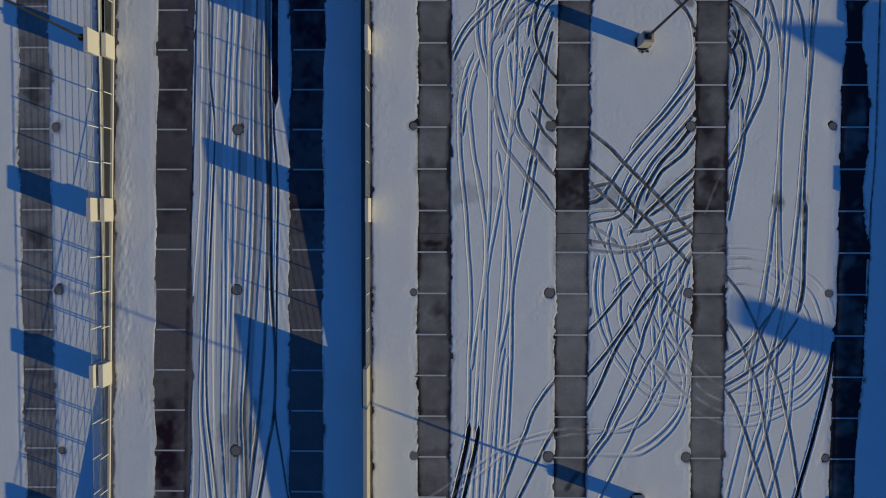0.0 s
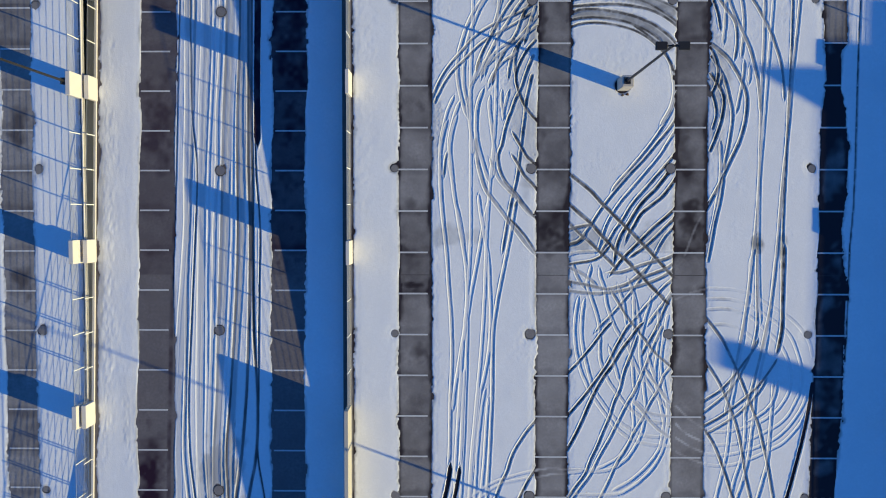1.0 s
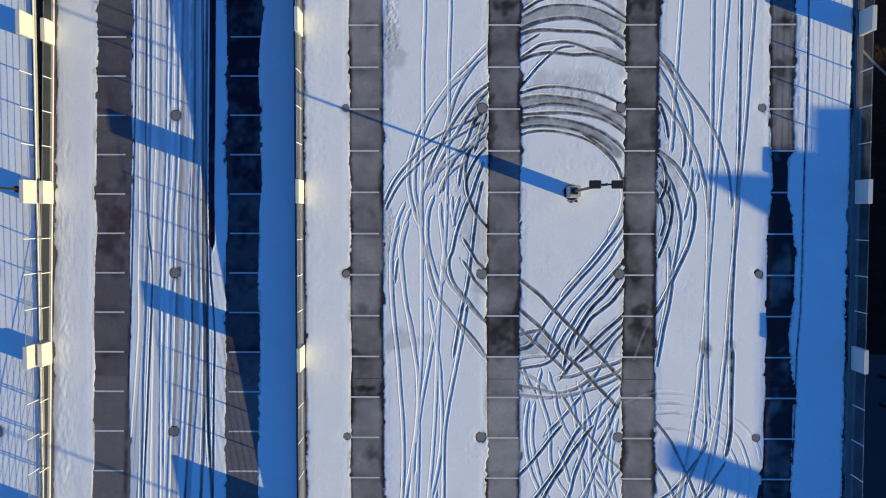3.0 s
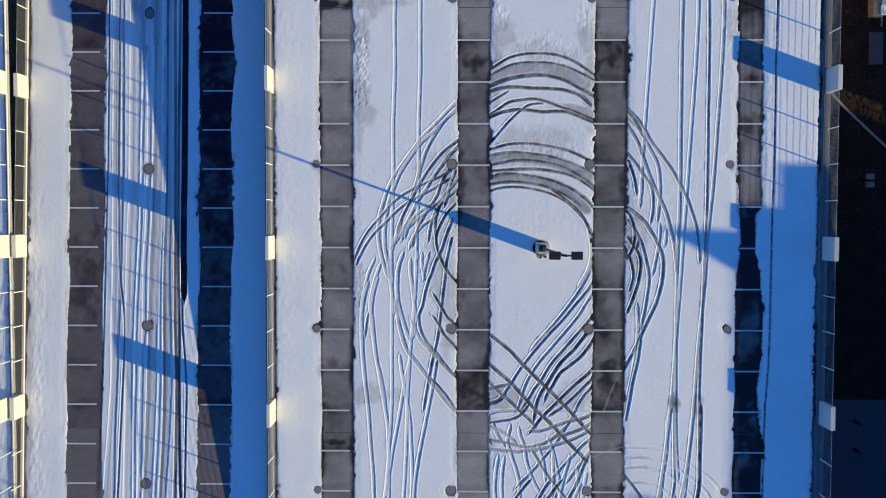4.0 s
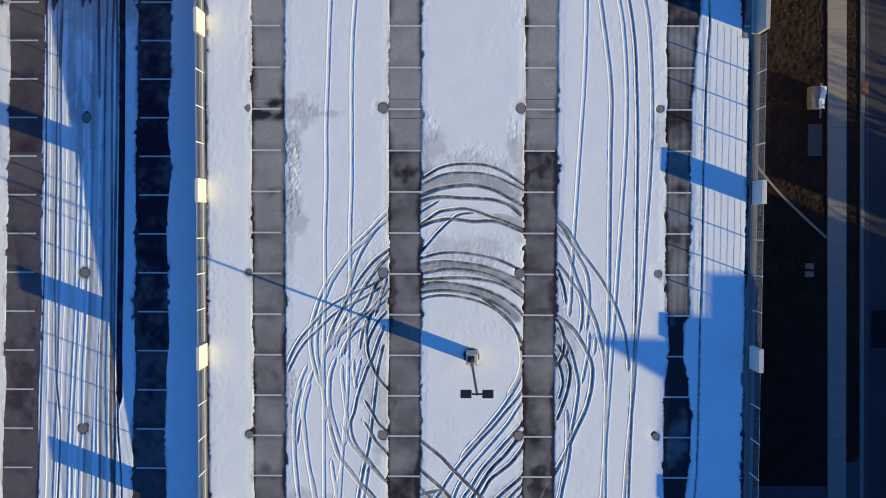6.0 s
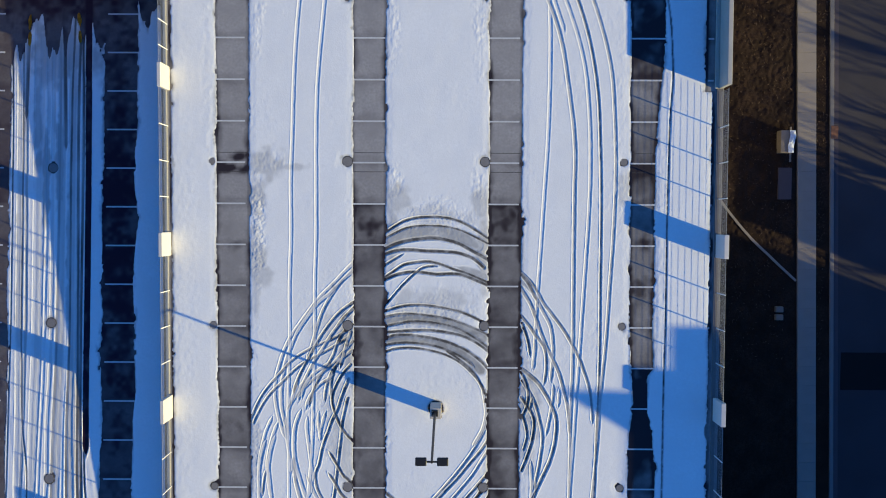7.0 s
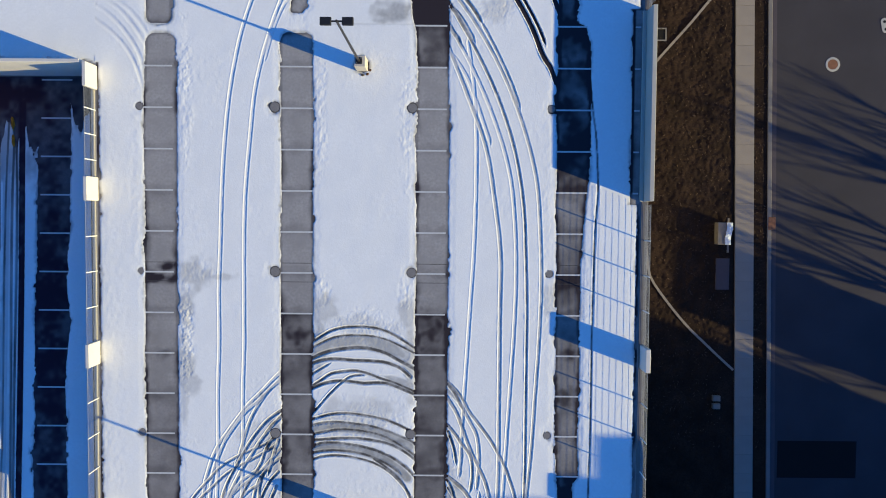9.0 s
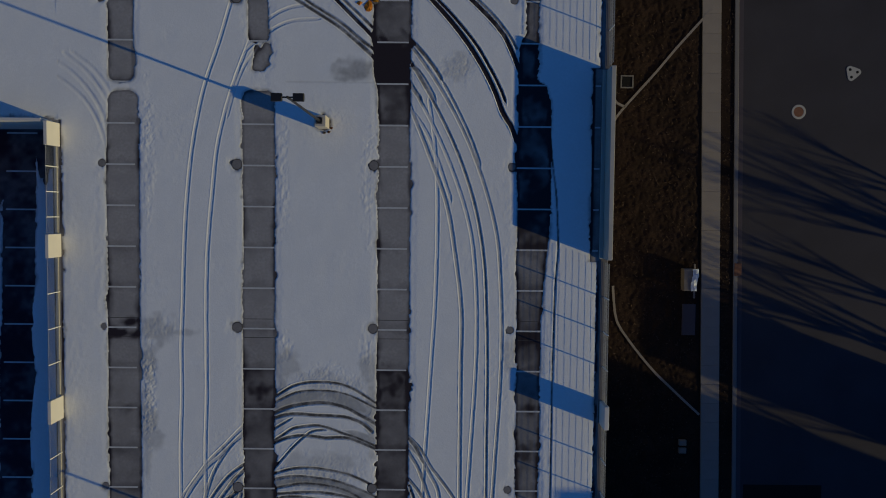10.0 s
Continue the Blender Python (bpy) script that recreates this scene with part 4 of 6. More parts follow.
rut("main", 0.42, 0.00, 0.17, (-6.23, 46.07), (-5.35, 45.55), (-4.30, 45.03), (-3.24, 44.10), (-2.36, 42.94), (-1.84, 41.89), (-1.60, 40.66))
rut("main", 0.47, 0.00, 0.17, (-4.81, 46.25), (-3.94, 45.56), (-3.06, 44.87), (-2.18, 43.82), (-1.48, 42.71))
rut("main", 0.47, 0.00, 0.17, (-4.28, 46.26), (-3.33, 45.57), (-2.45, 44.87), (-1.75, 44.00), (-1.23, 43.13))
rut("main", 0.45, 0.05, 0.15, (12.40, 48.05), (11.77, 48.10), (10.17, 47.98), (9.11, 47.58), (7.86, 46.73), (7.33, 46.27), (6.61, 45.56))
rut("main", 0.45, 0.05, 0.15, (11.60, 48.95), (10.70, 48.93), (9.82, 48.75), (8.93, 48.32), (8.40, 47.86), (7.90, 47.30))
rut("main", 0.72, .0, 0.13, (5.8, 41.3), (6.4, 43.5), (7.1, 45.2), (8.2, 46.7))
# long lines between the second bare strip and the east one
rut("main", 0.50, 0.0, 0.16, (18.6, 43.8), (19.1, 40.4), (19.3, 36.9), (19.3, 33.4), (19.2, 29.9), (19.0, 26.4), (18.8, 22.9), (18.6, 19.4), (18.4, 14.9))
rut("main", 0.38, 0.25, 0.18, (17.4, 43.0), (18.7, 39.8), (19.9, 36.5), (20.5, 33.1), (20.9, 29.7), (20.9, 26.2), (20.9, 22.7), (20.9, 19.2), (20.9, 15.7), (20.8, 12.2), (20.8, 8.7), (20.7, 5.2), (20.4, 1.7), (20.0, -1.8), (19.4, -5.2), (18.8, -8.2))
rut("main", 0.45, 0.1, 0.16, (17.3, 44.6), (19.0, 41.5), (20.4, 38.3), (21.4, 35.0), (21.8, 31.6), (21.9, 28.1), (21.8, 24.6), (21.6, 21.1), (21.4, 17.6), (21.2, 14.1), (21.0, 10.6), (20.8, 7.1), (20.8, 3.6), (20.9, 0.1), (21.1, -2.4))
rut("main", 0.25, 0.50, 0.18, (17.3, 45.9), (19.1, 42.8), (20.6, 39.7), (21.7, 36.4), (22.3, 33.0), (22.5, 29.5), (22.6, 26.0), (22.6, 22.5), (22.6, 19.0), (22.6, 15.5), (22.5, 12.0), (22.4, 8.5), (22.3, 5.1), (22.3, 1.6), (22.4, -2.4))
rut("main", 0.45, 0.30, 0.16, (17.2, 47.0), (19.2, 44.2), (20.9, 41.2), (22.2, 38.0), (23.1, 34.6), (23.4, 31.2), (23.5, 27.7), (23.4, 24.2), (23.2, 20.7), (23.0, 17.2), (22.7, 13.7), (22.5, 10.2), (22.2, 6.7), (22.0, 3.3), (21.7, -0.2), (21.1, -3.7), (20.3, -7.1), (20.0, -8.5))
# films of snow that wheels drag across the bare strips
rut("main", 0.72, 0.00, 0.12, (15.79, -7.16), (16.48, -7.88), (17.20, -8.38), (17.70, -8.67))
rut("main", 0.72, 0.00, 0.12, (15.81, -8.32), (16.49, -8.97), (17.72, -9.54))
rut("main", 0.72, 0.00, 0.12, (15.82, -9.22), (16.69, -9.76), (17.73, -10.23))
rut("main", 0.72, 0.00, 0.12, (15.83, -10.13), (16.70, -10.56), (17.74, -10.92))
rut("main", 0.72, 0.00, 0.12, (6.97, -11.37), (7.94, -11.22), (8.98, -11.33))
rut("main", 0.72, 0.00, 0.12, (6.83, -11.85), (7.94, -11.62), (8.98, -11.55))
rut("main", 0.72, 0.00, 0.12, (15.69, -0.42), (16.71, 0.01), (17.63, 0.26))
rut("main", 0.72, 0.00, 0.12, (16.22, 2.35), (16.55, 3.31), (16.89, 4.20), (17.17, 4.73))
# a thin bare line beside the east strip
rut("main", 0.05, 0.75, 0.14, (26.35, 41.5), (26.6, 39.0), (26.86, 37.0), (27.0, 34.0), (26.87, 31.6), (26.8, 28.0), (26.77, 24.0), (26.75, 18.0), (26.69, 14.0), (26.68, 10.6), (26.65, 6.0), (26.45, 2.4), (26.43, -0.8), (26.34, -4.3))
# joints across the deck show through
rut("main", 0.93, 0.12, 0.12, (9.0, 2.57), (15.5, 2.57))
rut("main", 0.93, 0.07, 0.12, (9.0, 44.17), (15.3, 44.17))

# long straight passes up and down the ramp
rut("ramp", 0.30, 0.10, 0.20, (-15.71, 41.0), (-15.62, 32.0), (-15.60, 18.8), (-15.58, 15.1), (-15.56, 11.4), (-15.61, 7.8), (-15.59, 4.1), (-15.79, 0.5), (-16.03, -3.1), (-16.19, -6.8), (-16.35, -10.4), (-16.41, -13.3), (-16.50, -18.3))
rut("ramp", 0.10, 0.60, 0.12, (-16.29, 41.0), (-16.06, 32.0), (-16.04, 18.8), (-16.10, 15.1), (-16.15, 11.4), (-16.20, 7.8), (-16.29, 4.1), (-16.38, 0.5), (-16.47, -3.1), (-16.52, -6.8), (-16.57, -10.4), (-16.59, -13.3), (-16.62, -18.3))
rut("ramp", 0.25, 0.30, 0.22, (-15.25, 41.0), (-15.15, 32.0), (-15.05, 18.8), (-15.11, 15.1), (-15.16, 11.4), (-15.25, 7.8), (-15.34, 4.1), (-15.46, 0.5), (-15.48, -3.1), (-15.53, -6.8), (-15.58, -10.4), (-15.28, -13.3), (-14.75, -18.3))
rut("ramp", 0.15, 0.55, 0.14, (-15.46, 41.0), (-15.36, 32.0), (-15.35, 18.8), (-15.29, 15.1), (-15.20, 11.4), (-14.85, 7.8), (-14.93, 4.1), (-15.06, 0.5), (-15.19, -3.1), (-15.31, -6.8), (-15.22, -10.4), (-14.87, -13.3), (-14.28, -18.3))
rut("ramp", 0.35, 0.00, 0.20, (-14.50, 41.0), (-14.52, 32.0), (-14.50, 18.8), (-14.55, 15.1), (-14.65, 11.4), (-14.66, 7.8), (-14.57, 4.1), (-14.66, 0.5), (-14.71, -3.1), (-14.73, -6.8), (-14.64, -10.4), (-14.40, -13.3), (-14.00, -18.3))
rut("ramp", 0.30, 0.10, 0.20, (-14.17, 41.0), (-14.08, 32.0), (-14.06, 18.8), (-14.11, 15.1), (-14.24, 11.4), (-14.37, 7.8), (-14.42, 4.1), (-14.40, 0.5), (-14.42, -3.1), (-14.44, -6.8), (-14.45, -10.4), (-14.25, -13.3), (-13.91, -18.3))
rut("ramp", 0.30, 0.00, 0.16, (-13.87, 41.0), (-13.65, 32.0), (-13.77, 18.8), (-13.82, 15.1), (-13.95, 11.4), (-14.08, 7.8), (-14.09, 4.1), (-14.15, 0.5), (-14.13, -3.1), (-14.11, -6.8), (-14.16, -10.4), (-13.96, -13.3), (-13.62, -18.3))
rut("ramp", 0.35, 0.10, 0.20, (-13.32, 41.0), (-13.34, 32.0), (-13.33, 18.8), (-13.38, 15.1), (-13.55, 11.4), (-13.56, 7.8), (-13.69, 4.1), (-13.74, 0.5), (-13.80, -3.1), (-13.89, -6.8), (-13.94, -10.4), (-13.82, -13.3), (-13.60, -18.3))
rut("ramp", 0.30, 0.40, 0.18, (-13.07, 41.0), (-12.89, 32.0), (-12.96, 18.8), (-13.01, 15.1), (-13.14, 11.4), (-13.20, 7.8), (-13.25, 4.1), (-13.34, 0.5), (-13.43, -3.1), (-13.49, -6.8), (-13.65, -10.4), (-13.63, -13.3), (-13.61, -18.3))
rut("ramp", 0.30, 0.10, 0.20, (-12.70, 41.0), (-12.61, 32.0), (-12.59, 18.7), (-12.57, 15.1), (-12.70, 11.4), (-12.79, 7.8), (-12.85, 4.1), (-12.98, 0.5), (-13.14, -3.1), (-13.30, -6.8), (-13.47, -10.4), (-13.45, -13.3), (-13.43, -18.3))
rut("ramp", 0.40, 0.00, 0.16, (-12.22, 41.0), (-12.22, 32.0), (-12.34, 18.7), (-12.39, 15.1), (-12.52, 11.4), (-12.54, 7.8), (-12.52, 4.1), (-12.61, 0.5), (-12.77, -3.1), (-12.98, -6.8), (-13.10, -10.4), (-13.02, -13.3), (-12.86, -18.3))
rut("ramp", 0.20, 0.60, 0.20, (-11.87, 41.0), (-12.13, 32.0), (-12.12, 18.7), (-12.17, 15.1), (-12.26, 11.4), (-12.24, 7.8), (-12.19, 4.1), (-12.25, 0.5), (-12.41, -3.1), (-12.61, -6.8), (-12.85, -10.4), (-12.72, -13.3), (-12.51, -18.3))
rut("ramp", 0.35, 0.10, 0.18, (-11.82, 41.0), (-11.75, 32.0), (-11.82, 18.7), (-11.91, 15.1), (-11.97, 11.4), (-11.88, 7.8), (-11.79, 4.1), (-11.92, 0.5), (-12.12, -3.1), (-12.32, -6.8), (-12.45, -10.4), (-12.50, -13.3), (-12.61, -18.3))
rut("ramp", 0.05, 0.70, 0.24, (-11.57, 41.0), (-11.33, 32.0), (-11.38, 18.7), (-11.36, 15.1), (-11.35, 11.4), (-11.26, 7.8), (-11.24, 4.1), (-11.19, 0.5), (-11.10, -3.1), (-10.86, -6.8), (-10.92, -10.4), (-11.41, -13.3), (-12.26, -18.2))
rut("ramp", 0.05, 0.70, 0.14, (-11.37, 41.0), (-11.01, 32.0), (-11.12, 18.7), (-11.11, 15.1), (-11.09, 11.4), (-11.04, 7.8), (-10.76, 4.1), (-10.78, 0.5), (-10.80, -3.1), (-10.79, -6.8), (-10.84, -10.4), (-10.39, -13.3), (-9.62, -18.2))
rut("ramp", 0.30, 0.60, 0.20, (-11.46, 41.0), (-11.68, 32.0), (-11.57, 18.7), (-11.55, 15.1), (-11.53, 11.4), (-11.51, 7.8), (-11.39, 4.1), (-11.40, 0.5), (-11.46, -3.1), (-11.59, -6.8), (-11.86, -10.4), (-12.21, -13.3), (-12.81, -18.2))
rut("ramp", 0.62, 0.12, 0.50, (-14.28, 40.0), (-14.28, 18.8), (-14.33, 15.1), (-14.43, 11.4), (-14.52, 7.8), (-14.53, 4.1), (-14.55, 0.5), (-14.53, -3.1), (-14.55, -6.8), (-14.56, -10.4), (-14.47, -13.3), (-14.57, -18.3))
rut("ramp", 0.60, 0.20, 0.55, (-12.74, 40.0), (-12.74, 18.8), (-12.76, 15.1), (-12.89, 11.4), (-12.94, 7.8), (-12.96, 4.1), (-13.09, 0.5), (-13.21, -3.1), (-13.34, -6.8), (-13.50, -10.4), (-13.49, -13.3), (-13.59, -18.3))
rut("ramp", 0.65, 0.10, 0.40, (-15.42, 40.0), (-15.42, 18.8), (-15.44, 15.1), (-15.45, 11.4), (-15.47, 7.8), (-15.48, 4.1), (-15.65, 0.5), (-15.77, -3.1), (-15.90, -6.8), (-15.95, -10.4), (-15.86, -13.3), (-15.96, -18.3))
rut("ramp", 0.62, 0.25, 0.45, (-12.01, 40.0), (-12.01, 18.7), (-12.02, 15.1), (-12.08, 11.4), (-12.02, 7.8), (-11.93, 4.1), (-12.03, 0.5), (-12.23, -3.1), (-12.43, -6.8), (-12.59, -10.4), (-12.65, -13.3), (-12.75, -18.3))
rut("ramp", -0.60, 0.85, 0.42, (-11.1, 41.0), (-11.0, 30.0), (-10.98, 20.0), (-11.0, 13.0), (-10.95, 9.0))
rut("ramp", 0.15, 0.6, 0.3, (-12.7, 40), (-12.6, 34), (-12.5, 29))
rut("ramp", 0.15, 0.6, 0.3, (-15.0, 40), (-15.1, 35), (-15.2, 31))


def rut_distance(line, far, xs, ys, X, Y):
    """The block of the grid near a line, and the distance from the line there."""
    px, py = np.array([q.x for q in line]), np.array([q.y for q in line])
    i0, i1 = np.searchsorted(xs, [px.min() - far, px.max() + far])
    j0, j1 = np.searchsorted(ys, [py.min() - far, py.max() + far])
    if i1 <= i0 or j1 <= j0:
        return None
    dist = np.full((i1 - i0, j1 - j0), 9.0)
    for k in range(len(line) - 1):
        ax, ay, bx, by = px[k], py[k], px[k + 1], py[k + 1]
        a0, a1 = np.searchsorted(xs[i0:i1], [min(ax, bx) - far, max(ax, bx) + far])
        b0, b1 = np.searchsorted(ys[j0:j1], [min(ay, by) - far, max(ay, by) + far])
        if a1 <= a0 or b1 <= b0:
            continue
        gx, gy = X[i0 + a0:i0 + a1, j0 + b0:j0 + b1], Y[i0 + a0:i0 + a1, j0 + b0:j0 + b1]
        ux, uy = bx - ax, by - ay
        s = np.clip(((gx - ax) * ux + (gy - ay) * uy) / (ux * ux + uy * uy + 1e-9), 0, 1)
        dist[a0:a1, b0:b1] = np.minimum(dist[a0:a1, b0:b1], np.hypot(gx - ax - s * ux, gy - ay - s * uy))
    return i0, i1, j0, j1, dist


def snow_patch(where, x0, x1, y0, y1, dx, dy, base, depth, cover, seed, grey=None, melt=None, wild=None):
    """A stretch of snow as a fine relief. cover: metres inside the snow's edge (minus: bare ground)."""
    nx, ny = int((x1 - x0) / dx) + 1, int((y1 - y0) / dy) + 1
    xs, ys = np.linspace(x0, x1, nx), np.linspace(y0, y1, ny)
    X, Y = np.meshgrid(xs, ys, indexing="ij")
    ragged = 0.03 * lattice(X, Y, 0.9, seed) + 0.03 * lattice(X, Y, 0.31, seed + 1) + 0.045 * lattice(X, Y * 0.8, 0.12, seed + 2)
    ragged = ragged * (0.35 + 1.3 * step(-0.2, 0.7, lattice(X, Y, 1.9, seed + 14))) - 0.13 * step(0.45, 0.85, lattice(X, Y, 0.55, seed + 15))
    inside = cover(X, Y) + ragged
    c = step(0.0, 0.13, inside)
    crest = np.exp(-((inside - 0.2) / 0.12) ** 2)
    rough = 0.35 * step(0.25, 0.9, lattice(X, Y, 2.2, seed + 8) + 0.5 * lattice(X, Y, 0.8, seed + 9)) + 0.9 * (1 - step(0.1, 0.5 + 0.3 * lattice(X, Y, 1.7, seed + 12), inside))
    if wild is not None:
        rough = np.maximum(rough, wild(X, Y))
    lumps = 0.10 * lattice(X, Y, 2.6, seed + 3) + 0.08 * lattice(X, Y, 0.7, seed + 4) + (0.018 + 0.2 * rough) * lattice(X, Y * 0.8, 0.22, seed + 5) + (0.012 + 0.16 * rough) * lattice(X, Y, 0.11, seed + 6)
    left = np.ones_like(X)
    berm = np.zeros_like(X)
    along = 0.1 if where == "ramp" else 1.0      # on the ramp all is drawn out along the way
    churn = 0.5 + 0.3 * lattice(X, Y * 1.3 * along, 0.5, seed + 7) + 0.22 * lattice(X, Y * along, 0.14, seed + 11)
    fray = 0.004 * lattice(X, Y, 0.4, seed + 16) + 0.008 * lattice(X, Y, 0.1, seed + 17)
    thaw = 0 * X if melt is None else melt(X, Y)
    slushy = np.zeros_like(X) if grey is None else grey(X, Y) * np.clip(0.7 + 0.5 * churn, 0, 1.3)
    slushy = np.maximum(slushy, (1 - step(0.02, 0.22 + 0.16 * lattice(X, Y, 1.3, seed + 13), inside)) * np.clip(0.15 + 0.7 * churn, 0, 0.7))
    for floor, slush, width, line in RUTS[where]:
        near = rut_distance(line, width / 2 + 0.45, xs, ys, X, Y)
        if near is None:
            continue
        i0, i1, j0, j1, dist = near
        # edges that crumble: the tyre's line is never quite even
        dist = np.maximum(0, dist + fray[i0:i1, j0:j1])
        if 0 < floor < 0.7:
            floor = 0.17 + 0.78 * floor
        if floor > 0.38 and width < 0.3:
            width = width * 1.25
        ends = []
        for q in (line[0], line[-1]):
            i, j = min(nx - 1, max(0, int((q.x - x0) / dx))), min(ny - 1, max(0, int((q.y - y0) / dy)))
            ends.append((q, inside[i, j] > 0.5))
        w = width / 2
        ch = churn[i0:i1, j0:j1]
        for q, open_end in ends:
            if open_end:      # a tyre's line that fades out in open snow
                dist = dist + 0.22 * (1 - step(0.0, 0.9, np.hypot(X[i0:i1, j0:j1] - q.x, Y[i0:i1, j0:j1] - q.y)))
        keep = floor + (1 - floor) * step(w * 0.92, w * 1.08 + 0.02, dist)
        left[i0:i1, j0:j1] = np.minimum(left[i0:i1, j0:j1], keep)
        # the tyre that comes later flattens the ridge of the one before
        old = berm[i0:i1, j0:j1] * step(w * 0.6, w * 1.1, dist)
        berm[i0:i1, j0:j1] = np.maximum(old, (0.28 + 0.75 * ch) * (1 - floor) * np.exp(-((dist - w - 0.035) / 0.03) ** 2))
        slushy[i0:i1, j0:j1] = np.maximum(slushy[i0:i1, j0:j1], min(1, 1.45 * slush + 0.07) * np.clip(0.62 + 0.6 * ch, 0, 1) * (1 - step(w * 0.5, w * 1.1, dist)))
    # where the sun and many wheels have thinned the snow, ruts are down to the wet floor
    slushy = np.maximum(slushy, thaw * (1 - step(0.35, 0.95, left)) * np.clip(0.2 + 0.95 * churn, 0, 1))
    left = np.where(left > 0.13, np.maximum(left - 0.45 * thaw * (1 - left) * np.clip(0.3 + churn, 0, 1), 0.16), left)
    c = c * (0.5 + 0.5 * step(0.08, 0.55, inside))
    high = depth * c * (left * (1 + lumps + 0.25 * crest * np.clip(0.3 + rough, 0, 1.2)) + berm)
    high = np.where(high < 0.004, -0.012, high)
    Z = base(Y) + high
    keepv = (high > 0).ravel()
    idx = np.arange(nx * ny).reshape(nx, ny)
    quads = np.stack([idx[:-1, :-1], idx[1:, :-1], idx[1:, 1:], idx[:-1, 1:]], -1).reshape(-1, 4)
    quads = quads[keepv[quads].any(1)]
    used, quads = np.unique(quads, return_inverse=True)
    quads = quads.reshape(-1, 4)
    co = np.stack([X, Y, Z], -1).reshape(-1, 3)[used]
    return co, quads, np.clip(slushy.ravel()[used], 0, 1)


def grid_mesh(name, co, quads, attribute, values, smooth=True):
    me = bpy.data.meshes.new(name)
    me.vertices.add(len(co))
    me.vertices.foreach_set("co", co.ravel())
    me.loops.add(quads.size)
    me.loops.foreach_set("vertex_index", quads.ravel().astype(np.int32))
    me.polygons.add(len(quads))
    me.polygons.foreach_set("loop_start", np.arange(0, quads.size, 4, dtype=np.int32))
    me.polygons.foreach_set("loop_total", np.full(len(quads), 4, dtype=np.int32))
    me.polygons.foreach_set("use_smooth", np.full(len(quads), smooth, dtype=bool))
    me.update(calc_edges=True)
    at = me.attributes.new(attribute, "FLOAT", "POINT")
    at.data.foreach_set("value", values.astype(np.float32))
    return me


def snow_sheet(name, label, where, patches, *more):
    """One sheet of snow out of patches (x0, x1, y0, y1, dx, dy), finer where the ruts are dense."""
    cos, faces, vals, n = [], [], [], 0
    for p in patches:
        co, quads, v = snow_patch(where, *p, *more)
        cos.append(co)
        faces.append(quads + n)
        vals.append(v)
        n += len(co)
    me = grid_mesh(name, np.concatenate(cos), np.concatenate(faces), "slush", np.concatenate(vals))
    me.materials.append(SNOW)
    return tagged(new(name, me), label, "snow", kind="stuff")


def blobs(X, Y, spots, seed, soft=0.5):
    """Ragged cloudy patches: (x, y, half width, half length, strength)."""
    out = np.zeros_like(X)
    rag = 0.30 * lattice(X, Y, 0.8, seed) + 0.22 * lattice(X, Y, 0.3, seed + 1)
    for x, y, a, b, s in spots:
        out = np.maximum(out, s * step(-0.15, soft, 1 - np.hypot((X - x) / a, (Y - y) / b) + rag))
    return out


DAMP_SHADE = {   # how wet each stall's bare floor is, south to north, 0 to 9; row e also paints in shade
    "m": (-0.7, "44444435433344321111000000000000"),
    "n": (8.0, "22222112654444556100000000000000"),
    "p": (16.5, "22223334665444556100000594444444"),
    # the nines darken stalls lying in building and parapet shadow
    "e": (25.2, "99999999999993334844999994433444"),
}


